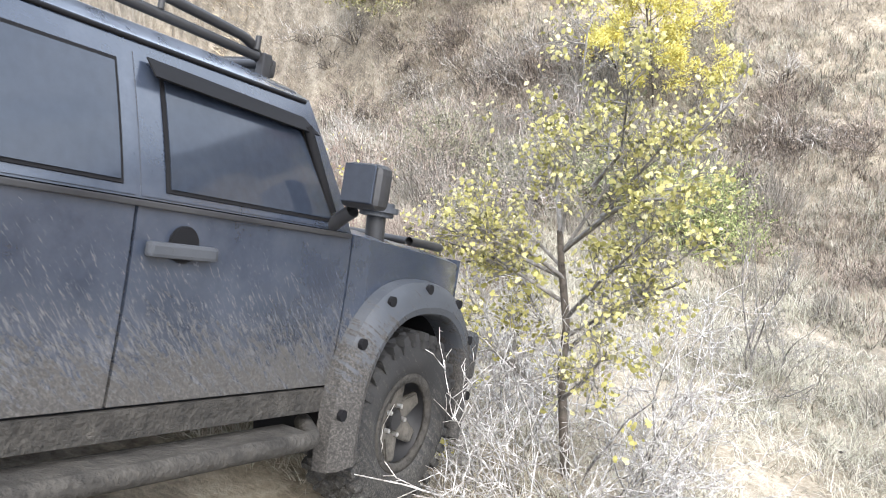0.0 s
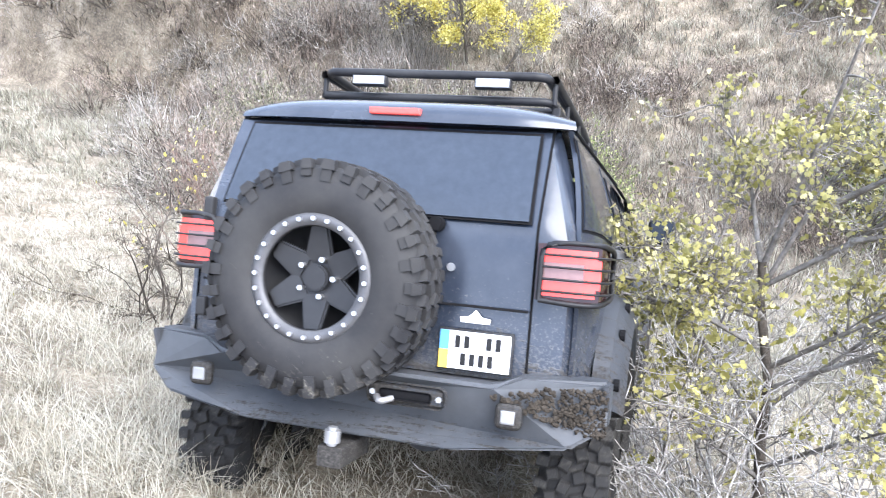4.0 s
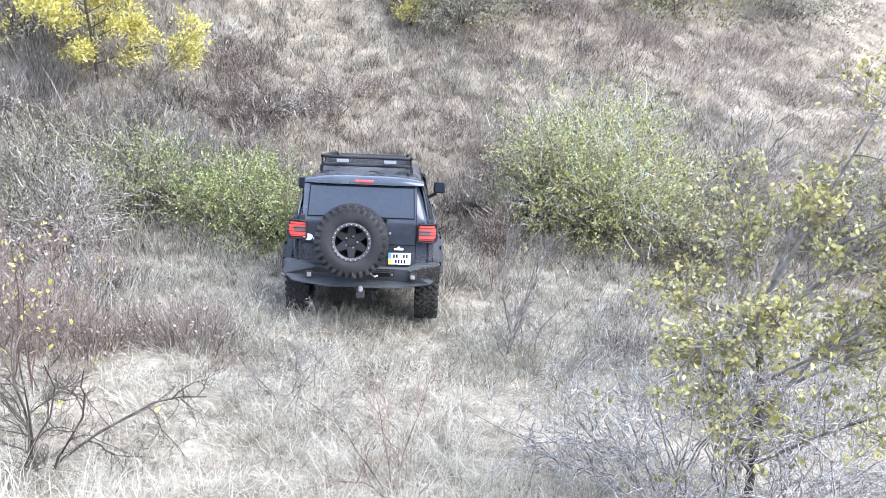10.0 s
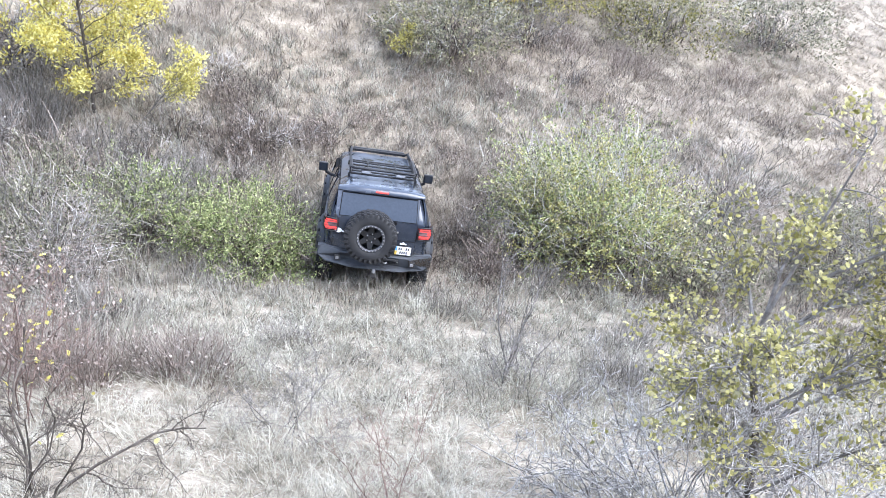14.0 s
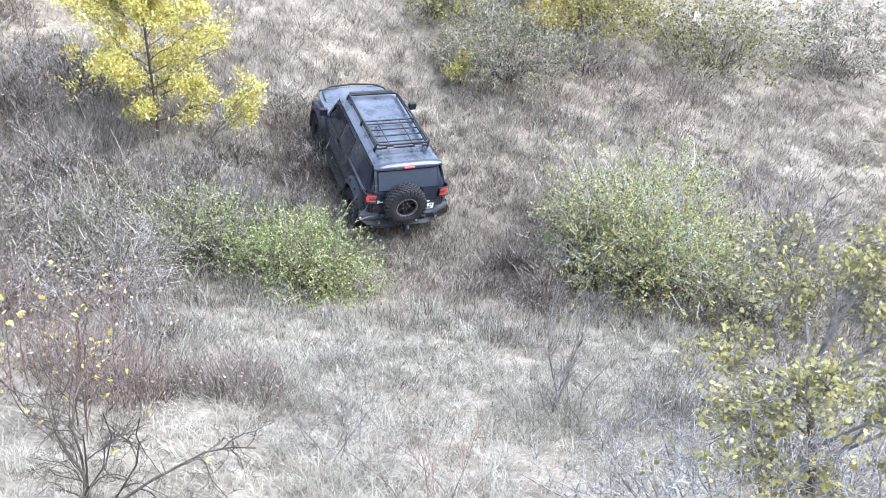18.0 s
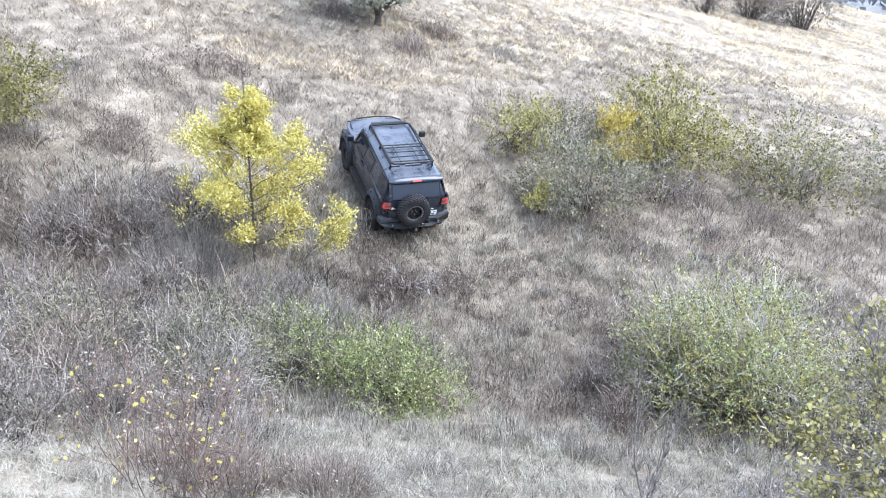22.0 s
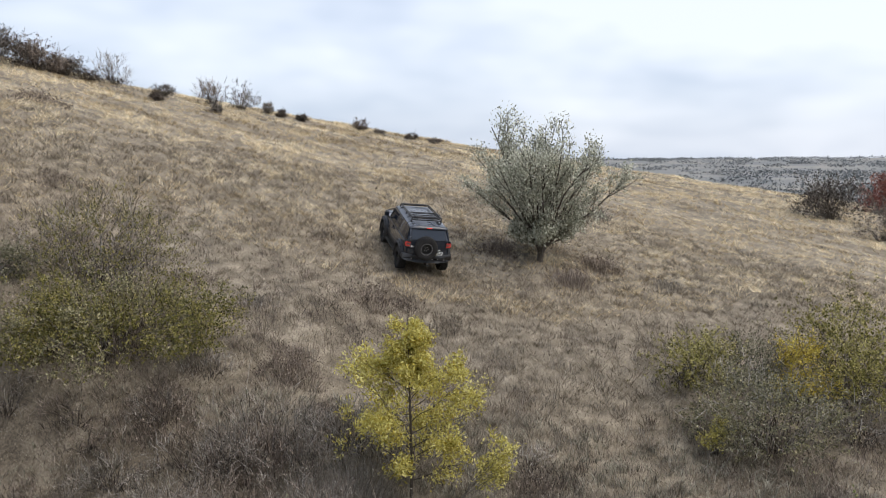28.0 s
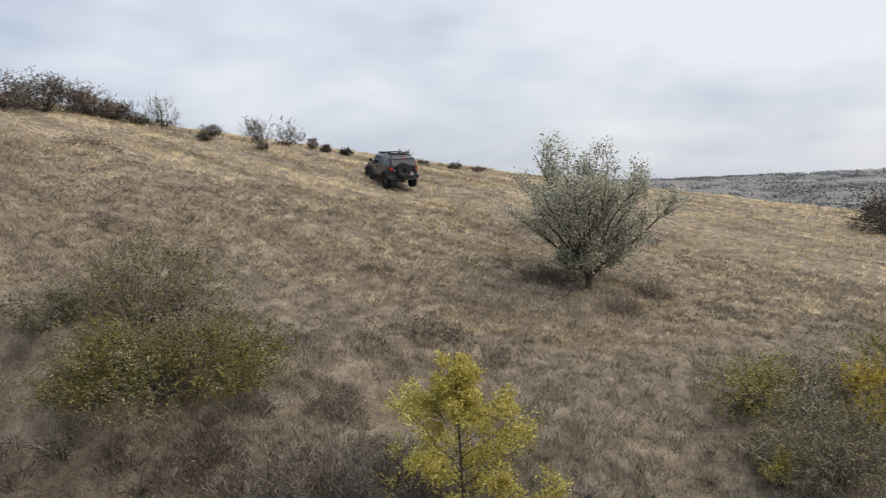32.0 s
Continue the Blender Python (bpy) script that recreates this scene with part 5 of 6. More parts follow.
# the body's dust film also holds a painted blue-grey sky reflection
SKY_DUST, MUD = (0.14, 0.155, 0.19), (0.036, 0.033, 0.03)
PAINT = dusty("black_paint", (0.013, 0.018, 0.03), SKY_DUST, MUD, 0.16, 0.45, 1.05, 0.2, spatter=0.36)
# roof and hood: the same black paint, lightened and blued for reflected sky, plus dust
SKYLIT_PAINT = dusty("skylit_black_paint", (0.02, 0.025, 0.035), (0.22, 0.245, 0.3), MUD, 0.2, 0.0, 0.2, 0.42)
for coated in (PAINT, SKYLIT_PAINT):
    coated.node_tree.nodes["Principled BSDF"].inputs["Coat Weight"].default_value = 0.4
    coated.node_tree.nodes["Principled BSDF"].inputs["Coat Roughness"].default_value = 0.12
PLASTIC = dusty("grey_textured_plastic", (0.027, 0.03, 0.036), (0.085, 0.088, 0.096), MUD, 0.45, 0.35, 1.2, 0.36)
BUMPER = dusty("grey_bumper_coat", (0.042, 0.046, 0.053), (0.13, 0.135, 0.146), MUD, 0.45, 0.3, 0.7, 0.5)
LEDGE = dusty("dusty_ledge", (0.03, 0.034, 0.042), (0.2, 0.2, 0.205), MUD, 0.5, 0.0, 0.2, 0.6)
RUBBER = dusty("tyre_rubber", (0.012, 0.012, 0.013), (0.036, 0.035, 0.034), (0.04, 0.038, 0.035), 0.75, -0.9, 0.6, 0.6)
SPARE_RUBBER = dusty("spare_tyre_rubber", (0.014, 0.014, 0.016), (0.075, 0.073, 0.07), (0.1, 0.092, 0.08), 0.6, -0.9, -0.2, 0.5)
BLACK_STEEL = dusty("black_steel", (0.012, 0.012, 0.014), (0.1, 0.1, 0.1), MUD, 0.4, 0.0, 0.4, 0.3)
MUDDY = rough_material("caked_mud", [(0.3, (0.016, 0.015, 0.014)), (0.7, (0.05, 0.046, 0.041))], 9.0, 0.95, 0.9, 45.0)
CLODS = rough_material("dark_clods", [(0.3, (0.016, 0.013, 0.01)), (0.7, (0.055, 0.046, 0.037))], 20.0, 0.95, 0.6, 60.0)
RIM = plain("dark_rim", (0.03, 0.03, 0.032), 0.45, 0.5)
RING = plain("grey_rim_ring", (0.1, 0.1, 0.106), 0.5, 0.4)
BOLT = plain("steel_bolt", (0.65, 0.65, 0.66), 0.3, 0.9)
SILVER = plain("dusty_metal", (0.32, 0.32, 0.33), 0.45, 0.6)
BLACK = plain("black_gap", (0.006, 0.006, 0.007), 0.8)
GLASS = plain("tinted_glass", (0.017, 0.021, 0.03), 0.06)
GLASS.node_tree.nodes["Principled BSDF"].inputs["Specular IOR Level"].default_value = 0.4
REAR_GLASS = plain("dusty_rear_glass", (0.034, 0.042, 0.057), 0.1)
REAR_GLASS.node_tree.nodes["Principled BSDF"].inputs["Specular IOR Level"].default_value = 0.26
LENS = plain("red_lens", (0.2, 0.12, 0.12), 0.15)
GLOW = plain("red_lamp", (0.62, 0.06, 0.05), 0.25, 0.0, 0.17)
SMOKED = plain("smoked_lens", (0.03, 0.012, 0.012), 0.12)
LAMP = plain("clear_lamp", (0.24, 0.25, 0.27), 0.15)
WHITE = plain("white_plate", (0.78, 0.79, 0.8), 0.45)
BLUE = plain("blue_band", (0.1, 0.3, 0.6), 0.45)
AMBER = plain("yellow_band", (0.75, 0.55, 0.08), 0.45)
INK = plain("black_print", (0.02, 0.02, 0.022), 0.5)


def grid(fn, nu, nv, thick=0.0, flip=False):
    """A surface fn(u, v), 0 to 1 both ways, as a shell of that thickness."""
    bm = bmesh.new()
    vs = [[bm.verts.new(fn(i / nu, j / nv)) for j in range(nv + 1)] for i in range(nu + 1)]
    for i in range(nu):
        for j in range(nv):
            q = [vs[i][j], vs[i + 1][j], vs[i + 1][j + 1], vs[i][j + 1]]
            f = bm.faces.new(q[::-1] if flip else q)
            f.smooth = True
    bm.normal_update()
    if thick:
        bmesh.ops.solidify(bm, geom=bm.faces[:], thickness=thick)
    bmesh.ops.recalc_face_normals(bm, faces=bm.faces[:])
    for e in bm.edges:
        if len(e.link_faces) == 2 and e.calc_face_angle(0.0) > 0.55:
            e.smooth = False
    return bm


def block(x0, x1, y0, y1, z0, z1, bevel=0.01, segments=2):
    bm = bmesh.new()
    bmesh.ops.create_cube(bm, size=1, matrix=Matrix.LocRotScale(((x0 + x1) / 2, (y0 + y1) / 2, (z0 + z1) / 2), None, (abs(x1 - x0), abs(y1 - y0), abs(z1 - z0))))
    if bevel:
        bmesh.ops.bevel(bm, geom=bm.edges[:], offset=bevel, segments=segments, affect="EDGES", profile=0.6)
    return bm


def disc(radius, depth, at, axis="Y", seg=20, bevel=0.0, r2=None):
    bm = bmesh.new()
    rot = {"Z": Matrix(), "Y": Matrix.Rotation(radians(90), 4, "X"), "X": Matrix.Rotation(radians(90), 4, "Y")}[axis]
    bmesh.ops.create_cone(bm, segments=seg, radius1=radius, radius2=radius if r2 is None else r2, depth=depth, cap_ends=True, matrix=Matrix.Translation(at) @ rot)
    if bevel:
        bmesh.ops.bevel(bm, geom=[e for e in bm.edges if len(e.link_faces) == 2 and any(len(f.verts) > 4 for f in e.link_faces)], offset=bevel, segments=2, affect="EDGES")
    return bm


def extrude_outline(points, depth, axis, bevel=0.008):
    """A plate with that outline, drawn across axis, standing depth deep along it."""
    bm = bmesh.new()
    f = bm.faces.new([bm.verts.new(p) for p in points])
    got = bmesh.ops.extrude_face_region(bm, geom=[f])
    d = Vector(axis) * depth
    for v in got["geom"]:
        if isinstance(v, bmesh.types.BMVert):
            v.co += d
    bmesh.ops.recalc_face_normals(bm, faces=bm.faces[:])
    if bevel:
        bmesh.ops.bevel(bm, geom=bm.edges[:], offset=bevel, segments=2, affect="EDGES")
    return bm


def rod(points, radius, sides=8):
    """A round bar along a path, with its bends rounded."""
    p = [Vector(q) for q in points]
    fine = [p[0]]
    for a, b, c in zip(p, p[1:], p[2:]):
        r = min((b - a).length, (c - b).length, 0.12) * 0.5
        s, e = b + (a - b).normalized() * r, b + (c - b).normalized() * r
        fine += [(s * (1 - t) ** 2 + b * 2 * t * (1 - t) + e * t * t) for t in (0, 0.33, 0.67, 1)]
    fine.append(p[-1])
    v, f = tubes([(np.array(fine), radius, radius)], sides)
    me = smooth(quick_mesh("rod", v, f))
    return me


WHEEL_R, ARCH_R, AXLES = 0.44, 0.5, (-1.37, 1.52)


def side_x(y, z):
    """Half width of the body at a place along it and a height."""
    x = 0.895 - 0.05 * abs(z - 1.0) ** 1.5
    x -= 0.10 * max(0.0, (y - 1.55) / 0.55) ** 2 + 0.085 * max(0.0, (-1.72 - y) / 0.33) ** 2.2
    if z > 1.28:
        t = (z - 1.28) / 0.52
        x -= 0.145 * t ** 1.15
    return x


def arch_z(y):
    z = 0.6
    for c in AXLES:
        d = abs(y - c)
        if d < ARCH_R:
            z = max(z, 0.49 + math.sqrt(ARCH_R ** 2 - d * d))
    return z


def belt(y):
    return 1.285 if y < 0.98 else 1.285 - 0.07 * (y - 0.98) / 1.1


def rear_y(z):
    return -2.05 + 0.02 * max(0, 0.9 - z) + (0.23 * ((z - 1.36) / 0.46) ** 1.1 if z > 1.36 else 0.0)


def front_edge(z):
    """Where the side of the cabin begins, along the windscreen pillar."""
    return 0.97 - 0.2 * max(0.0, (z - 1.28) / 0.52)


def build_wheel(name, parent, spare=False):
    """A wheel with its axis along x, outer face towards +x."""
    wheel = part(name, disc(0.10, 0.06, (0.02, 0, 0), "X", 24, 0.008), RIM, parent)
    rubber = SPARE_RUBBER if spare else RUBBER
    # tyre: a turned profile and the lugs of a mud tread
    prof = [(-0.115, 0.225), (-0.135, 0.25), (-0.145, 0.3), (-0.143, 0.355), (-0.128, 0.4), (-0.1, 0.418), (0, 0.424), (0.1, 0.418), (0.128, 0.4), (0.143, 0.355), (0.145, 0.3), (0.135, 0.25), (0.115, 0.225)]
    bm = bmesh.new()
    n = 56
    ring = [[bm.verts.new((x, r * math.cos(2 * math.pi * i / n), r * math.sin(2 * math.pi * i / n))) for x, r in prof] for i in range(n)]
    for i in range(n):
        for j in range(len(prof) - 1):
            bm.faces.new((ring[i][j], ring[(i + 1) % n][j], ring[(i + 1) % n][j + 1], ring[i][j + 1])).smooth = True
    bmesh.ops.recalc_face_normals(bm, faces=bm.faces[:])
    part("tyre", bm, rubber, wheel, "knobbly mud-terrain tyre grey with dust")
    bm = bmesh.new()
    lugs = 30
    def lug(a, x, r, turn, size):
        """A rounded block of rubber, narrower at its top."""
        m = Matrix.Rotation(a, 4, "X") @ Matrix.Translation((x, 0, r)) @ Matrix.Rotation(turn, 4, "Z")
        low, high = [], []
        for cx, cy in ((-1, -1), (1, -1), (1, 1), (-1, 1)):
            low.append(bm.verts.new(m @ Vector((cx * size[0] / 2, cy * size[1] / 2, -size[2] / 2))))
            high.append(bm.verts.new(m @ Vector((cx * size[0] * 0.4, cy * size[1] * 0.36, size[2] / 2))))
        bm.faces.new(high)
        for p in range(4):
            bm.faces.new((low[p], low[(p + 1) % 4], high[(p + 1) % 4], high[p]))
    for i in range(lugs):
        for side in (-1, 1):
            base_a = 2 * math.pi * (i + (0.5 if side > 0 else 0.0)) / lugs
            step = 2 * math.pi / lugs
            lug(base_a, side * 0.03, 0.43, 0.35 * side, (0.052, 0.062, 0.03))
            lug(base_a + step * 0.5, side * 0.078, 0.428, -0.25 * side, (0.05, 0.055, 0.03))
            lug(base_a, side * 0.122, 0.42, 0.1 * side, (0.06, 0.056 if i % 2 else 0.044, 0.036))
            m = Matrix.Rotation(base_a, 4, "X") @ Matrix.Translation((side * 0.139, 0, 0.385 if i % 2 else 0.392))
            bmesh.ops.create_cube(bm, size=1, matrix=m @ Matrix.Diagonal((0.016, 0.04, 0.055 if i % 2 else 0.035, 1)))
    bmesh.ops.recalc_face_normals(bm, faces=bm.faces[:])
    tagged(part("tread", bm, rubber, wheel), kind="stuff")
    # barrel and back of the rim
    n = 40
    bm = bmesh.new()
    prof = [(0.118, 0.232), (0.06, 0.215), (-0.03, 0.2), (-0.05, 0.05)]
    ring = [[bm.verts.new((x, r * math.cos(2 * math.pi * i / n), r * math.sin(2 * math.pi * i / n))) for x, r in prof] for i in range(n)]
    for i in range(n):
        for j in range(len(prof) - 1):
            bm.faces.new((ring[i][j], ring[(i + 1) % n][j], ring[(i + 1) % n][j + 1], ring[i][j + 1])).smooth = True
    part("rim", bm, RIM, wheel, "dark alloy rim")
    # bead-lock ring with its bolts
    bm = bmesh.new()
    prof = [(0.116, 0.242), (0.128, 0.24), (0.132, 0.222), (0.126, 0.196), (0.108, 0.192)]
    ring = [[bm.verts.new((x, r * math.cos(2 * math.pi * i / n), r * math.sin(2 * math.pi * i / n))) for x, r in prof] for i in range(n)]
    for i in range(n):
        for j in range(len(prof)):
            k = (j + 1) % len(prof)
            bm.faces.new((ring[i][j], ring[(i + 1) % n][j], ring[(i + 1) % n][k], ring[i][k])).smooth = True
    bmesh.ops.recalc_face_normals(bm, faces=bm.faces[:])
    rim_ring = part("rim_ring", bm, RING if spare else MUDDY, wheel, "grey rim ring")
    if spare:
        base = part("bolt", disc(0.0085, 0.014, (0, 0, 0), "X", 8), BOLT, rim_ring)
        for i in range(24):
            a = 2 * math.pi * i / 24
            b = base if i == 0 else new("bolt", base.data)
            b.parent = rim_ring
            b.location = (0.135, 0.219 * math.cos(a), 0.219 * math.sin(a))
    # six broad spokes
    spoke_mat = RIM if spare else dusty_rim
    base = None
    for i in range(6):
        if base is None:
            bm = extrude_outline([(0.03, -0.062, 0.055), (0.05, -0.034, 0.2), (0.05, 0.034, 0.2), (0.03, 0.062, 0.055)], 0.03, (1, 0, 0), 0.008)
            base = ob = part("spoke", bm, spoke_mat, wheel)
        else:
            ob = new("spoke", base.data)
            ob.parent = wheel
        ob.rotation_euler = (2 * math.pi * i / 6, 0, 0)
    cap = part("hub_cap", disc(0.05, 0.05, (0.055, 0, 0), "X", 20, 0.006), RIM, wheel)
    base = part("lug_nut", disc(0.011, 0.03, (0, 0, 0), "X", 6), BOLT, cap)
    for i in range(5):
        a = 2 * math.pi * i / 5
        ob = base if i == 0 else new("lug_nut", base.data)
        ob.parent = cap
        ob.location = (0.07, 0.072 * math.cos(a), 0.072 * math.sin(a))
    return wheel


dusty_rim = rough_material("muddy_rim", [(0.3, (0.022, 0.021, 0.019)), (0.7, (0.1, 0.09, 0.077))], 10.0, 0.85, 0.4, 50.0)
car = thing("off_road_car", "black boxy off-road car, dusty and mud-splashed, with roof rack", "car")
WHEELS = []


def side_panel(name, y0, y1, z_low, z_high, s, mat, label="", nu=26, nv=8, proud=0.0):
    def fn(u, v):
        y = y0 + (y1 - y0) * u
        lo, hi = z_low(y), z_high(y)
        z = lo + (hi - lo) * v
        return (s * (side_x(y, z) + proud), y, z)
    return part(name, grid(fn, nu, nv, 0.018, s < 0), mat, car, label)


def window(name, corners, s, mat=None, proud=0.006, parent=None, label=""):
    """A pane on the cabin's side: corners as (y, z), lower rear, lower front, upper front, upper rear."""
    (ya, za), (yb, zb), (yc, zc), (yd, zd) = corners
    def fn(u, v):
        y = (ya * (1 - u) + yb * u) * (1 - v) + (yd * (1 - u) + yc * u) * v
        z = (za * (1 - u) + zb * u) * (1 - v) + (zd * (1 - u) + zc * u) * v
        return (s * (side_x(y, z) + proud), y, z)
    return part(name, grid(fn, 10, 5, 0.008, s < 0), mat or GLASS, parent or car, label)


def build_body():
    for s in (1, -1):
        side_panel("front_fender", 0.985, 2.06, arch_z, belt, s, PAINT, nu=34)
        door = side_panel("front_door", -0.115, 0.972, lambda y: 0.645, belt, s, PAINT, "mud-splashed door")
        back = side_panel("rear_door", -0.775, -0.128, lambda y: 0.645, belt, s, PAINT, "mud-splashed door", 16)
        side_panel("sill", -0.80, 0.98, lambda y: 0.535, lambda y: 0.633, s, MUDDY, "mud-caked sill", 20, 3, 0.004)
        side_panel("rear_quarter", -2.02, -0.788, lambda y: max(arch_z(y), 0.79 if y < -1.86 else 0.6), belt, s, PAINT, nu=40)
        # cabin side
        def upper(u, v):
            z = 1.292 + (1.80 - 1.292) * v
            y = (rear_y(z) + 0.05) * (1 - u) + front_edge(z) * u
            return (s * side_x(y, z), y, z)
        part("cabin_side", grid(upper, 40, 8, 0.02, s < 0), PAINT, car)
        frame_f = window("window_frame", [(-0.11, 1.30), (0.93, 1.30), (0.76, 1.745), (-0.11, 1.745)], s, PAINT, 0.004, door)
        pane = window("window_pane", [(0.0, 1.335), (0.82, 1.335), (0.66, 1.685), (0.0, 1.695)], s, GLASS, 0.013, door, "tinted side window")
        window("window_frame", [(-0.77, 1.30), (-0.13, 1.30), (-0.13, 1.745), (-0.77, 1.745)], s, PAINT, 0.004, back)
        window("window_pane", [(-0.69, 1.34), (-0.19, 1.34), (-0.19, 1.695), (-0.68, 1.695)], s, GLASS, 0.013, back, "tinted side window")
        q = window("quarter_window", [(-1.975, 1.385), (-1.28, 1.35), (-1.26, 1.71), (-1.80, 1.745)], s, GLASS, 0.007, None, "tinted rear side window")
        window("seal", [(-1.99, 1.375), (-1.27, 1.34), (-1.25, 1.72), (-1.81, 1.755)], s, BLACK, 0.002, q)
        # rain deflector over the door's window
        part("rain_deflector", grid(lambda u, v: (s * (side_x(0.0 + 0.7 * u, 1.73 - 0.07 * v) + 0.016 + 0.03 * v), -0.07 + 0.77 * u + 0.05 * v * (u > 0.8), 1.735 - 0.06 * v - (0.02 * u)), 14, 3, 0.006, s < 0), BLACK, door)
        part("deflector_leg", rod([(s * (side_x(0.69, 1.66) + 0.03), 0.69, 1.68), (s * (side_x(0.8, 1.45) + 0.025), 0.84, 1.36)], 0.02, 6), BLACK, door)
        window("seal", [(-0.705, 1.328), (-0.178, 1.328), (-0.178, 1.708), (-0.695, 1.708)], s, BLACK, 0.009, back)
        window("seal", [(-0.015, 1.322), (0.84, 1.322), (0.675, 1.70), (-0.015, 1.71)], s, BLACK, 0.009, door)
        part("roof_seam", rod([(s * (side_x(-1.75 + 0.415 * k, 1.788) + 0.003), -1.75 + 0.415 * k, 1.788) for k in range(7)], 0.009, 6), BLACK, car)
        # belt moulding, handles, hinges
        part("belt_trim", block(s * 0.893, s * 0.905, -0.77, 0.95, 1.268, 1.288, 0.004), BLACK_STEEL, car)
        for y in (0.0, ):
            cup = part("handle_cup", disc(0.062, 0.012, (s * 0.902, y + 0.07, 1.165), "X", 20, 0.004), BLACK, door)
            part("handle", block(s * 0.898, s * 0.932, y - 0.08, y + 0.2, 1.118, 1.168, 0.012), PLASTIC, door, "dusty grey handle")
        # mirror
        mir = part("mirror", block(s * 0.96, s * 1.15, 0.74, 0.84, 1.39, 1.57, 0.04, 3), BLACK_STEEL, car)
        part("mirror_arm", rod([(s * 0.86, 0.84, 1.30), (s * 1.0, 0.80, 1.38)], 0.03, 8), BLACK_STEEL, mir)
        part("mirror_glass", block(s * 0.98, s * 1.13, 0.732, 0.742, 1.41, 1.56, 0.004), GLASS, mir)
        # arch flares
        for c in AXLES:
            prof = [(0.50, 0.86), (0.503, 0.99), (0.515, 1.01), (0.545, 1.015), (0.615, 0.985), (0.655, 0.95), (0.668, 0.885)]
            def fl(u, v, c=c):
                a = radians(-14 + (176 if c < 0 else 208) * u)
                ca, sa = math.cos(a), math.sin(a)
                ca, sa = math.copysign(abs(ca) ** 0.8, ca), math.copysign(abs(sa) ** 0.86, sa)
                k = v * (len(prof) - 1)
                i = min(int(k), len(prof) - 2)
                f = k - i
                r = prof[i][0] * (1 - f) + prof[i + 1][0] * f
                x = prof[i][1] * (1 - f) + prof[i + 1][1] * f
                return (s * x, c + r * 0.87 * ca, 0.475 + r * 0.975 * sa)
            flare = part("wheel_arch_flare", grid(fl, 34, 12, 0.012, s > 0), PLASTIC, car, "grey plastic arch flare with bolts, muddy")
            base = None
            for k in range(7):
                a = radians(4 + (148 if c < 0 else 172) * k / 6)
                ob = part("bolt", disc(0.024, 0.02, (0, 0, 0), "X", 10), BLACK, flare) if base is None else new("bolt", base.data)
                base = base or ob
                ob.parent = flare
                ob.location = (s * 0.98, c + 0.546 * math.copysign(abs(math.cos(a)) ** 0.8, math.cos(a)), 0.475 + 0.612 * math.sin(a) ** 0.86)
            part("wheel_housing", grid(lambda u, v, c=c: (s * (0.45 + 0.43 * v), c + 0.49 * math.cos(radians(-15 + (160 if c < 0 else 210) * u)), 0.475 + 0.52 * math.sin(radians(-15 + (160 if c < 0 else 210) * u))), 24, 2, 0.01), BLACK, car)
            part("housing_wall", block(s * 0.44, s * 0.46, c - 0.46, c + 0.46, 0.6, 0.96, 0), BLACK, car)
        # dusty shoulder under the rear side window
        part("shoulder", grid(lambda u, v: (s * (side_x(-1.9 + 1.12 * u, 1.28) - 0.004 + 0.03 * v - 0.012 * v * u), -1.9 + 1.12 * u, 1.318 - 0.042 * v), 16, 2, 0.012, s < 0), LEDGE, car, "dusty grey shoulder ledge")
        # side step
        step = part("side_step", rod([(s * 0.80, 0.95, 0.47), (s * 0.97, 0.82, 0.45), (s * 0.97, -0.72, 0.45), (s * 0.80, -0.85, 0.47)], 0.038, 10), MUDDY, car, "mud-caked tubular side step")
        part("step_plate", block(s * 0.82, s * 0.95, -0.7, 0.8, 0.465, 0.482, 0.004), MUDDY, step)
    # roof
    def roof(u, v):
        y = -1.835 + (0.775 + 1.835) * u
        e = 1.8 + 0.0 * u
        w = side_x(min(y, 0.6), 1.8) - 0.002
        x = w * (2 * v - 1)
        edge = 1 - (2 * v - 1) ** 10
        ends = min(1.0, (u / 0.12), ((1 - u) / 0.15))
        return (x, y, e + 0.055 * edge * (0.35 + 0.65 * max(0.0, ends) ** 0.6) + 0.03 * edge)
    part("roof", grid(roof, 36, 20, 0.02, True), SKYLIT_PAINT, car, "black dusty roof with bluish sky reflection put into its colour")
    for x in (-0.62, 0.62):
        part("drip_rail", rod([(x * 1.085, -1.8, 1.815), (x * 1.085, 0.72, 1.815)], 0.012, 6), BLACK_STEEL, car)
    def screen(u, v):
        z = 1.285 + 0.52 * v
        w = (side_x(0.9, 1.30) - 0.03) * (1 - v) + (side_x(0.7, 1.8) - 0.02) * v
        return (w * (2 * u - 1), front_edge(z) + 0.01 + 0.1 * (1 - (2 * u - 1) ** 2), z)
    part("windscreen", grid(screen, 16, 6, 0.01), GLASS, car, "dark windscreen")
    def hood(u, v):
        y = 0.985 + 1.06 * u
        x = (side_x(y, 1.2) - 0.012) * (2 * v - 1)
        k = abs(2 * v - 1)
        return (x, y, belt(y) + 0.004 + 0.05 * (1 - k ** 5) + 0.02 * (k < 0.45))
    part("hood", grid(hood, 20, 24, 0.02, True), SKYLIT_PAINT, car, "black dusty hood with bluish sky reflection put into its colour")
    part("hood_deflector", rod([(-0.80, 1.55, 1.30), (-0.76, 1.95, 1.29), (-0.55, 2.10, 1.30), (0, 2.15, 1.315), (0.55, 2.10, 1.30), (0.76, 1.95, 1.29), (0.80, 1.55, 1.30)], 0.022, 8), BLACK_STEEL, car)
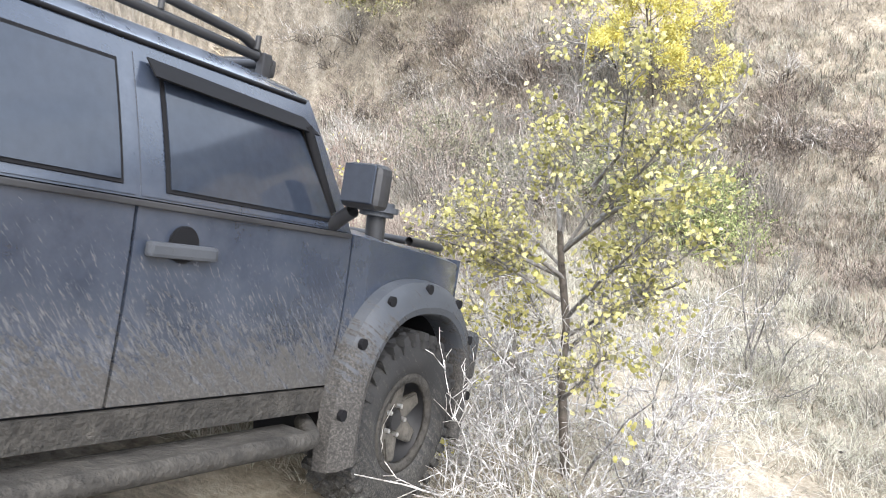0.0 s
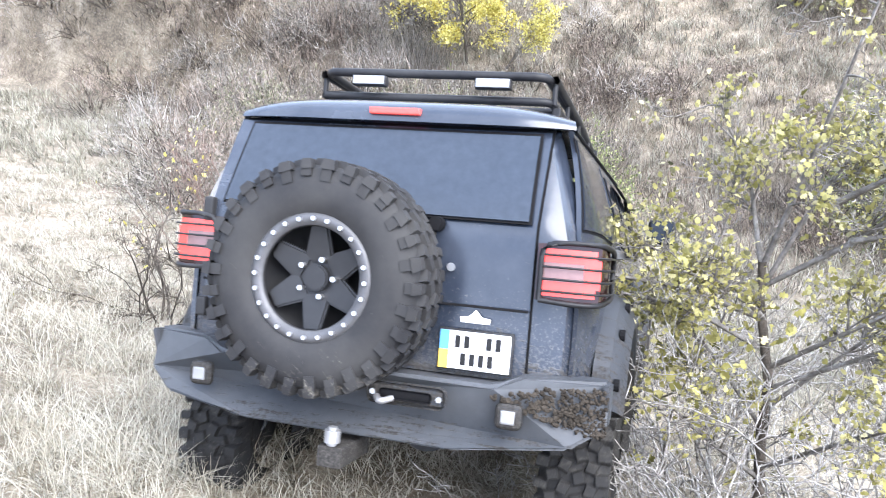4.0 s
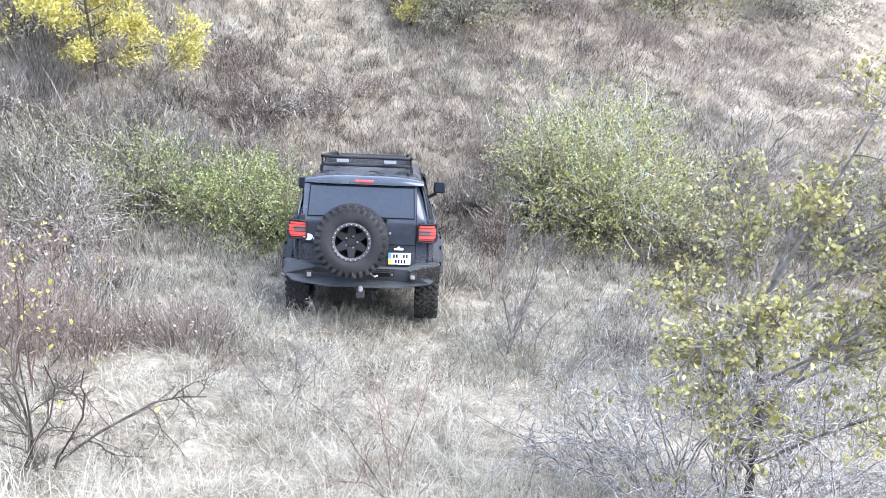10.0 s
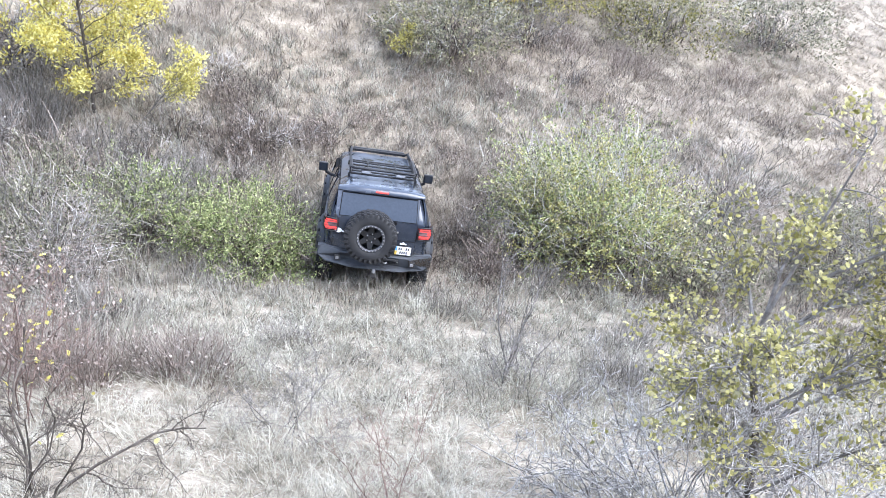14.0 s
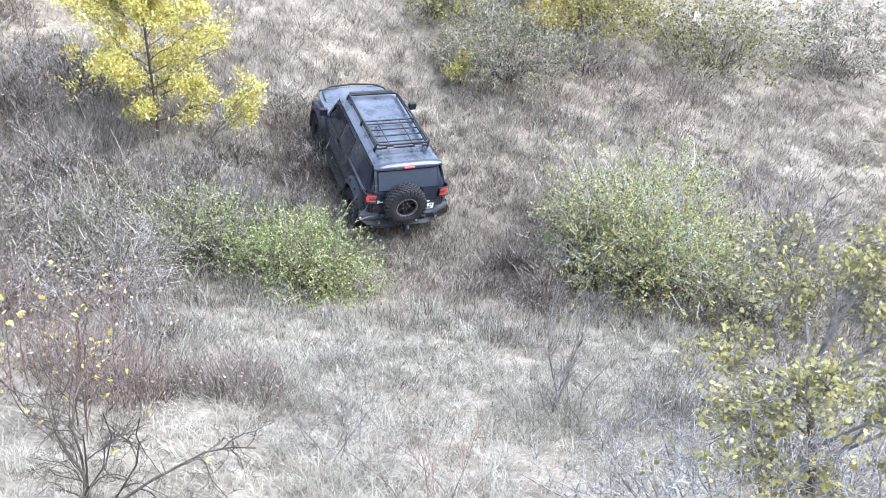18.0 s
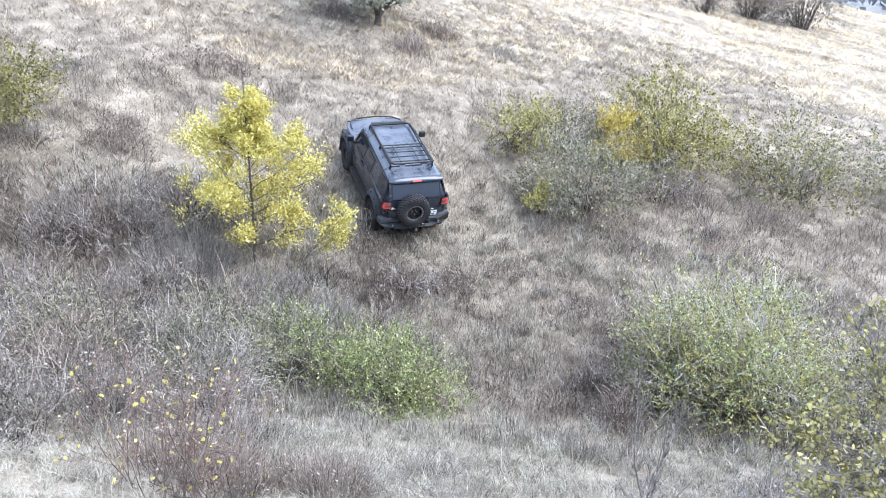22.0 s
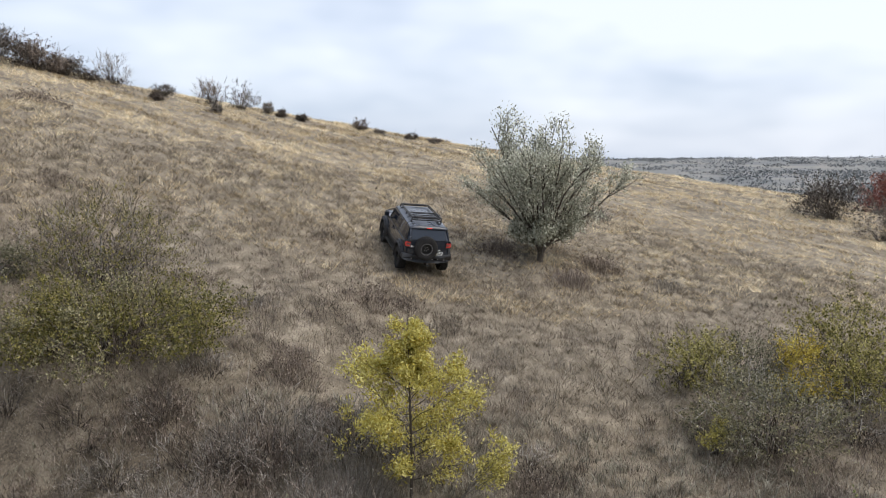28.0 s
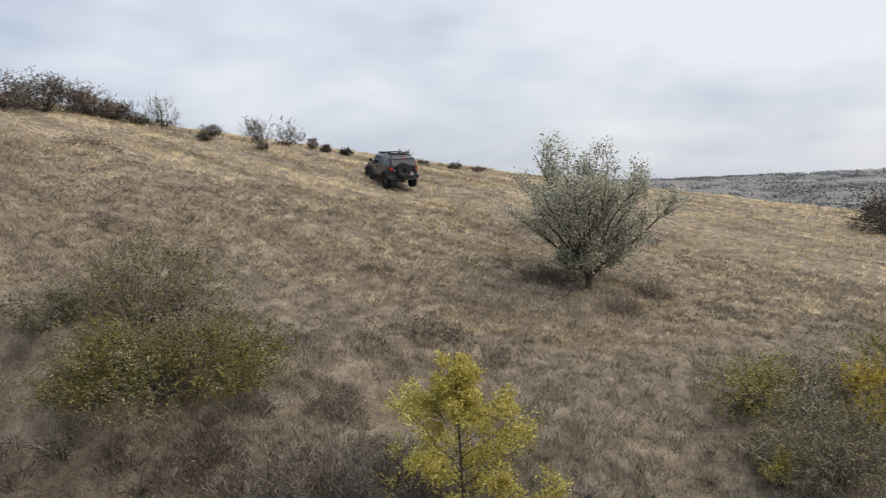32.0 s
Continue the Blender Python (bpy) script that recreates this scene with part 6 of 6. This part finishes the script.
    part("front_panel", grid(lambda u, v: (0.80 * (2 * u - 1), 2.06 + 0.05 * (1 - (2 * u - 1) ** 2), 0.72 + 0.52 * v), 16, 6, 0.03), PAINT, car)
    part("grille", block(-0.5, 0.5, 2.09, 2.135, 0.95, 1.15, 0.02), BLACK_STEEL, car)
    for x in (-0.58, 0.58):
        part("headlight", disc(0.09, 0.04, (x, 2.12, 1.05), "Y", 24, 0.01), LAMP, car)
    part("front_bumper", block(-0.9, 0.9, 2.02, 2.3, 0.58, 0.86, 0.05, 3), PLASTIC, car)
    # rear
    def rear(u, v):
        z = 0.66 + (1.80 - 0.66) * v
        k = 2 * u - 1
        y = rear_y(z)
        w = side_x(-1.98, z) - 0.005
        return (w * k, y + 0.09 * abs(k) ** 24, z)
    part("rear_body", grid(rear, 30, 22, 0.02), PAINT, car)
    gate = part("tailgate", grid(lambda u, v: (-0.735 + 1.385 * u, rear_y(0.79 + 0.97 * v) - 0.02, 0.79 + 0.97 * v), 20, 18, 0.016), PAINT, car, "side-hinged rear door, black and dusty")
    part("gate_seam", grid(lambda u, v: (-0.743 + 1.401 * u, rear_y(0.775 + 1.0 * v) - 0.002, 0.775 + 1.0 * v), 10, 16, 0.004), BLACK, gate)
    part("gate_crease", grid(lambda u, v: (-0.733 + 1.381 * u, rear_y(1.1) - 0.040 + 0.004 * v, 1.055 + 0.008 * v), 4, 1, 0.004), BLACK, gate)
    pane = part("rear_window", grid(lambda u, v: ((-0.665 + 1.285 * u) * (1 - 0.02 * v), rear_y(1.395 + 0.345 * v) - 0.047, 1.395 + 0.345 * v), 12, 8, 0.008), REAR_GLASS, gate, "tinted rear window")
    part("seal", grid(lambda u, v: ((-0.677 + 1.309 * u) * (1 - 0.02 * v), rear_y(1.384 + 0.367 * v) - 0.039, 1.384 + 0.367 * v), 12, 8, 0.004), BLACK, pane)
    def lip(u, v):
        k, a = 2 * u - 1, v * math.pi / 2
        top, low = 1.812 + 0.049 * (1 - k ** 4), 1.772
        return ((0.735 - 0.02 * (1 - v)) * k, -1.79 - 0.125 * math.sin(a) + 0.06 * abs(k) ** 6, low + (top - low) * math.cos(a) ** 0.8)
    part("rear_lip", grid(lip, 24, 8, 0.016), PAINT, car)
    lamp = part("brake_light", block(-0.11, 0.11, -1.945, -1.9, 1.8, 1.828, 0.006), GLOW, car, "lit red high brake light")
    wip = part("wiper", rod([(0.27, -2.11, 1.365), (0.02, -2.115, 1.385)], 0.009, 6), BLACK, gate)
    part("wiper_motor", disc(0.03, 0.05, (0.27, -2.1, 1.36), "Y", 14, 0.006), BLACK, wip)
    part("washer_jet", disc(0.018, 0.03, (0.02, -2.1, 1.405), "Y", 10), BLACK, gate)
    part("lock", disc(0.016, 0.012, (0.335, -2.083, 1.2), "Y", 14), BOLT, gate)
    part("hinge", block(-0.755, -0.71, -2.1, -2.06, 1.30, 1.40, 0.01), BLACK_STEEL, gate)
    part("hinge", block(-0.755, -0.71, -2.1, -2.06, 0.90, 0.98, 0.01), BLACK_STEEL, gate)
    # plain white emblems
    part("sticker", extrude_outline([(-0.66 + 0.05 * math.cos(a) * 1.2, -2.088, 1.125 + 0.042 * math.sin(a)) for a in [2 * math.pi * k / 12 for k in range(12)]], 0.003, (0, 1, 0), 0), WHITE, gate, "white sticker")
    part("sticker", extrude_outline([(-0.60, -2.088, 1.095), (-0.545, -2.088, 1.095), (-0.545, -2.088, 1.125), (-0.60, -2.088, 1.125)], 0.003, (0, 1, 0), 0), WHITE, gate, "white sticker")
    badge = part("badge", extrude_outline([(0.395, -2.09, 0.995), (0.505, -2.09, 0.995), (0.51, -2.09, 1.015), (0.475, -2.09, 1.02), (0.45, -2.09, 1.045), (0.425, -2.09, 1.02), (0.39, -2.09, 1.015)], 0.003, (0, 1, 0), 0), WHITE, gate, "white emblem")
    # plate: light, with bars where the characters stand
    plate = part("number_plate", block(0.315, 0.605, -2.1, -2.082, 0.81, 0.97, 0.004), BLACK_STEEL, gate)
    part("plate_face", block(0.323, 0.597, -2.106, -2.100, 0.818, 0.962, 0.002), WHITE, plate, "white number plate with dark bars")
    part("plate_band", block(0.323, 0.36, -2.110, -2.106, 0.89, 0.962, 0), BLUE, plate)
    part("plate_band", block(0.323, 0.36, -2.110, -2.106, 0.818, 0.888, 0), AMBER, plate)
    for x, z in ((0.383, 0.9), (0.419, 0.9), (0.505, 0.9), (0.541, 0.9), (0.408, 0.834), (0.443, 0.834), (0.478, 0.834), (0.513, 0.834)):
        part("plate_bar", block(x, x + 0.02, -2.110, -2.106, z, z + 0.045, 0), INK, plate)
    # tail lamps behind their guards
    for s in (1, -1):
        def lens(u, v, s=s):
            w = u * 1.0
            x = 0.665 + 0.235 * min(w / 0.55, 1.0) if w < 0.55 else 0.9 + 0.012 * math.sin((w - 0.55) / 0.45 * math.pi)
            y = -2.062 - 0.02 + (0.05 * (w / 0.55) ** 3 if w < 0.55 else 0.05 + 0.33 * (w - 0.55) / 0.45)
            h = 0.105 - (0.035 * max(0.0, (w - 0.6) / 0.4) ** 2)
            return (s * x, y, 1.215 + h * (2 * v - 1))
        light = part("tail_light", grid(lens, 24, 8, 0.02, s < 0), SMOKED, car, "red tail light behind a wire guard")
        def seg(z0, z1, u0, u1, mat, nm, out=0.008, s=s):
            def fn(u, v):
                x, y, z = lens(u0 + (u1 - u0) * u, 0.5)
                return (x + s * out * 0.6, y - out, z0 + (z1 - z0) * v)
            return part(nm, grid(fn, 14, 2, 0.004, s < 0), mat, light)
        seg(1.252, 1.303, 0.03, 0.5, GLOW, "lit_bar")
        seg(1.127, 1.182, 0.03, 0.5, GLOW, "lit_bar")
        seg(1.16, 1.27, 0.4, 0.54, GLOW, "lit_bar", 0.007)
        seg(1.182, 1.252, 0.04, 0.4, LENS, "lens", 0.006)
        for z in (1.145, 1.19, 1.235, 1.28):
            pts = [Vector(lens(k / 10, 0.5)) for k in range(11)]
            part("guard_bar", rod([(p.x + s * 0.022, p.y - 0.022, z + (z - 1.215) * -0.25 * (k > 8)) for k, p in enumerate(pts)], 0.0048, 6), BLACK_STEEL, light)
        ring = []
        for u, z in ((0, 1.11), (0.25, 1.102), (0.5, 1.102), (0.8, 1.12), (0.97, 1.17), (1.0, 1.215), (0.97, 1.265), (0.8, 1.312), (0.5, 1.328), (0.25, 1.328), (0, 1.32), (0, 1.11)):
            x, y, _ = lens(u, 0.5)
            ring.append((x + s * 0.018, y - 0.018, z))
        part("guard_frame", rod(ring, 0.011, 6), BLACK_STEEL, light)
    # steel bumper
    out = [(-0.965, 0.825), (-0.965, 0.655), (-0.84, 0.575), (-0.42, 0.54), (0.42, 0.54), (0.84, 0.575), (0.965, 0.655), (0.965, 0.825), (0.66, 0.83), (0.56, 0.785), (-0.56, 0.785), (-0.66, 0.83)]
    bm = bmesh.new()
    front = [bm.verts.new((x, -2.24 + 0.16 * max(0, (abs(x) - 0.45) / 0.5) ** 1.6 + (0.045 if z > 0.77 else 0.0), z)) for x, z in out]
    backv = [bm.verts.new((x, -1.93 if abs(x) > 0.6 else -2.0, z)) for x, z in out]
    bm.faces.new(front)
    bm.faces.new(backv[::-1])
    for k in range(len(out)):
        j = (k + 1) % len(out)
        bm.faces.new((front[k], backv[k], backv[j], front[j]))
    bmesh.ops.recalc_face_normals(bm, faces=bm.faces[:])
    bmesh.ops.bevel(bm, geom=bm.edges[:], offset=0.014, segments=2, affect="EDGES")
    bumper = part("rear_bumper", bm, BUMPER, car, "grey steel bumper with mud on its corner")
    for s in (1, -1):
        part("bumper_wing", extrude_outline([(s * 0.94, -2.08, 0.82), (s * 0.94, -1.9, 0.81), (s * 0.94, -1.86, 0.67), (s * 0.94, -2.02, 0.66)], 0.03 * s, (1, 0, 0), 0.006), BUMPER, bumper)
        fog = part("reversing_lamp", block(s * 0.63 - 0.05, s * 0.63 + 0.05, -2.228, -2.185, 0.64, 0.735, 0.028, 3), PLASTIC, bumper)
        part("lamp_glass", block(s * 0.63 - 0.026, s * 0.63 + 0.026, -2.233, -2.226, 0.662, 0.712, 0.006), SILVER, fog)
    slot = part("recovery_slot", block(0.10, 0.40, -2.25, -2.225, 0.68, 0.76, 0.03, 3), PLASTIC, bumper)
    part("slot_hole", block(0.15, 0.35, -2.256, -2.248, 0.70, 0.738, 0.015, 3), BLACK, slot)
    part("shackle", rod([(0.20, -2.26, 0.705), (0.17, -2.31, 0.695), (0.14, -2.26, 0.705)], 0.013, 8), SILVER, slot)
    for x in (0.122, 0.378):
        part("bolt", disc(0.011, 0.012, (x, -2.253, 0.72), "Y", 8), BOLT, slot)
    tow = part("tow_hitch", block(-0.05, 0.05, -2.33, -2.05, 0.43, 0.51, 0.01), PLASTIC, car, "muddy tow hitch")
    part("tow_ball", disc(0.03, 0.07, (0.0, -2.31, 0.545), "Z", 14, 0.012), SILVER, tow)
    # clods of mud on the right corner
    rng = np.random.default_rng(5)
    bm = bmesh.new()
    for _ in range(1100):
        x, z = rng.uniform(0.5, 0.965), rng.uniform(0.62, 0.82)
        if z < 0.65 + 0.35 * (0.84 - x) or z > 0.8 - 0.25 * max(0, 0.75 - x) or rng.uniform() < 0.25:
            continue
        y = -2.232 + 0.16 * max(0, (abs(x) - 0.45) / 0.5) ** 1.6
        m = Matrix.Translation((x, y, z)) @ Euler(rng.uniform(0, 3, 3)).to_matrix().to_4x4()
        bmesh.ops.create_icosphere(bm, subdivisions=1, radius=rng.uniform(0.004, 0.015), matrix=m @ Matrix.Diagonal((1, 0.6, 0.75, 1)))
    tagged(part("caked_mud", bm, CLODS, bumper, "clods of caked mud"), kind="stuff")
    # underneath
    part("chassis", block(-0.45, 0.45, -1.95, 2.0, 0.5, 0.68, 0.03), BLACK, car)
    part("floor_pan", block(-0.86, 0.86, -0.8, 0.8, 0.6, 0.7, 0.02), BLACK, car)
    part("rear_floor", block(-0.80, 0.80, -2.0, -1.0, 0.86, 0.9, 0.01), BLACK, car)
    for y in AXLES:
        axle = part("axle", disc(0.055, 1.4, (0, y, 0.44), "X", 14), BLACK_STEEL, car)
        part("differential", disc(0.14, 0.2, (0.1, y, 0.44), "Y", 18, 0.04), BLACK_STEEL, axle)
    part("exhaust", rod([(0.5, -1.2, 0.6), (0.55, -2.0, 0.58)], 0.04, 10), MUDDY, car)
    for x in (-0.55, 0.55):
        part("shock_absorber", rod([(x, -1.5, 0.42), (x * 0.9, -1.35, 0.86)], 0.035, 8), SILVER, car)
    # air intake with its cap on the right fender
    sn = part("snorkel", rod([(0.80, 1.28, 1.10), (0.79, 1.26, 1.39)], 0.045, 12), BLACK_STEEL, car)
    part("snorkel_cap", disc(0.1, 0.065, (0.79, 1.258, 1.42), "Z", 24, 0.02), PLASTIC, sn, "round intake cap")


def build_rack():
    rack = part("roof_rack", rod([(-0.56, -1.42, 1.965), (-0.56, 0.70, 1.93), (0.56, 0.70, 1.93), (0.56, -1.42, 1.965), (-0.56, -1.42, 1.965)], 0.02, 8), BLACK_STEEL, car, "black tubular roof rack")
    part("rail", rod([(-0.56, -0.42, 2.03), (-0.54, -1.46, 2.07), (0.54, -1.46, 2.07), (0.56, -0.42, 2.03)], 0.021, 8), BLACK_STEEL, rack)
    for s in (1, -1):
        part("rail", rod([(s * 0.57, -1.42, 2.065), (s * 0.57, -0.4, 2.03), (s * 0.55, 0.55, 1.99), (s * 0.50, 0.72, 1.90)], 0.021, 8), BLACK_STEEL, rack)
        for y in (-1.40, -0.95, -0.45, 0.1, 0.58):
            part("post", rod([(s * 0.57, y, 1.955), (s * 0.57, y, 2.05 - 0.04 * (y + 1.4) / 2)], 0.013, 6), BLACK_STEEL, rack)
        for y in (-1.36, -0.42, 0.62):
            part("foot", block(s * 0.56, s * 0.60, y - 0.025, y + 0.025, 1.83, 1.95, 0.008), BLACK_STEEL, rack)
    for y in (-1.2, -0.98, -0.76, -0.54, -0.42):
        part("cross_bar", rod([(-0.56, y, 1.96), (0.56, y, 1.96)], 0.017, 6), BLACK_STEEL, rack)
    for x in (-0.25, 0.25):
        part("cross_bar", rod([(x, -1.42, 1.975), (x, -0.42, 1.965)], 0.012, 6), BLACK_STEEL, rack)
    part("light_bar", block(-0.50, 0.50, 0.70, 0.78, 1.885, 1.965, 0.018), BLACK_STEEL, rack, "black light bar")
    for x in (-0.30, 0.30):
        lamp = part("work_lamp", block(x - 0.085, x + 0.085, -1.515, -1.465, 2.0, 2.05, 0.01), BLACK_STEEL, rack)
        part("lamp_glass", block(x - 0.078, x + 0.078, -1.522, -1.514, 2.006, 2.046, 0.003), LAMP, lamp)


build_body()
build_rack()
# spare wheel on the rear door
spare = build_wheel("spare_wheel", car, True)
spare.rotation_euler = (0, 0, radians(-90))
spare.location = (-0.12, -2.235, 1.12)
spare["label"] = "spare wheel with studded dark rim on the rear door"
part("spare_carrier", block(-0.2, -0.04, -2.2, -2.06, 1.03, 1.21, 0.01), BLACK_STEEL, car)
for wx in (-0.83, 0.83):
    for wy in AXLES:
        w = build_wheel("wheel", car)
        w.location = (wx, wy, WHEEL_R)
        WHEELS.append((w, wx < 0))

# ---- motion: the car drives down the slope, through the gully and up the hill ----
CAR_WAY = [
    (0, 2.439, 0.781, -2.113, 24.4, -34.8, 2.4),
    (1, 2.317, 1.26, -2.449, 25, -37.7, 6.1),
    (2, 2.115, 1.971, -2.89, 25.7, -38.2, 3.1),
    (2.5, 1.538, 2.299, -3.164, 21.2, -40.3, 5.4),
    (3, 1.03, 2.768, -3.537, 18.1, -37.3, 1.1),
    (3.5, 0.72, 3.158, -3.817, 18.9, -36.6, 0.5),
    (5.5, -0.296, 5.314, -5.236, 17.6, -33.8, 7.4),
    (6, -0.726, 5.783, -5.476, 16.1, -34.1, 5.1),
    (7, -0.99, 6.697, -5.931, 12.1, -31, 1.7),
    (8, -1.107, 7.568, -6.43, 10.7, -28.2, -0.3),
    (9, -1.032, 8.91, -6.986, 5.5, -23.6, -3.8),
    (11, -1.143, 10.438, -7.602, 5.1, -25.9, -0.1),
    (13, -1.327, 12.515, -8.385, 7.7, -18.9, 2.3),
    (14.5, -1.553, 13.732, -8.628, 9.3, -10.8, 4.5),
    (17, -2.539, 15.755, -8.46, 24.4, 9.8, 1.5),
    (19, -3.73, 17.611, -8.085, 32.1, 10.5, 0.2),
    (21, -5.048, 19.559, -7.599, 32.7, 12.3, -1.6),
    (23, -7.004, 21.959, -6.598, 36.3, 21.2, 0.3),
    (25, -9.598, 24.333, -5.448, 44.7, 12.7, 0.5),
    (27.5, -13.448, 28.115, -3.944, 40.6, 14.2, 2.6),
    (29, -15.641, 30.711, -2.732, 37.3, 14.2, 7.5),
    (30, -17.568, 33.219, -1.91, 40.2, 14.3, 6.1),
    (31, -20.987, 37.608, -0.578, 34.9, 10.9, 6.8),
    (31.5, -23.382, 41.269, 0.131, 31.8, 8.1, 7),
    (32, -25.589, 43.244, 0.92, 52, 9, -1),
]


def motions():
    rows = []
    for t, x, y, z, yaw, pitch, roll in CAR_WAY:
        rows.append((t, pose(x, y, z) @ Matrix.Rotation(radians(yaw), 4, "Z") @ Matrix.Rotation(radians(pitch), 4, "X") @ Matrix.Rotation(radians(roll), 4, "Y")))
    walk(car, rows)
    # the wheels turn with the distance covered
    ts = np.array([r[0] for r in CAR_WAY])
    p = np.array([r[1:4] for r in CAR_WAY])
    run = np.concatenate([[0], np.cumsum(np.linalg.norm(np.diff(p, axis=0), axis=1))])
    home = [wh.location.copy() for wh, _ in WHEELS]
    for k0, (wh, turned) in enumerate(WHEELS):
        turns = []
        for t in [k / 10 for k in range(280)] + [28 + k / 30 for k in range(121)]:
            drop = Vector((0, 0, -0.13 * max(0.0, min(1.0, (11.0 - t) / 3.0)))) if home[k0].y < 0 else Vector((0, 0, 0))
            turns.append((t, Matrix.Translation(home[k0] + drop) @ Matrix.Rotation(-np.interp(t, ts, run) / 0.43, 4, "X") @ Matrix.Rotation(radians(180 if turned else 0), 4, "Z")))
        walk(wh, turns)


motions()
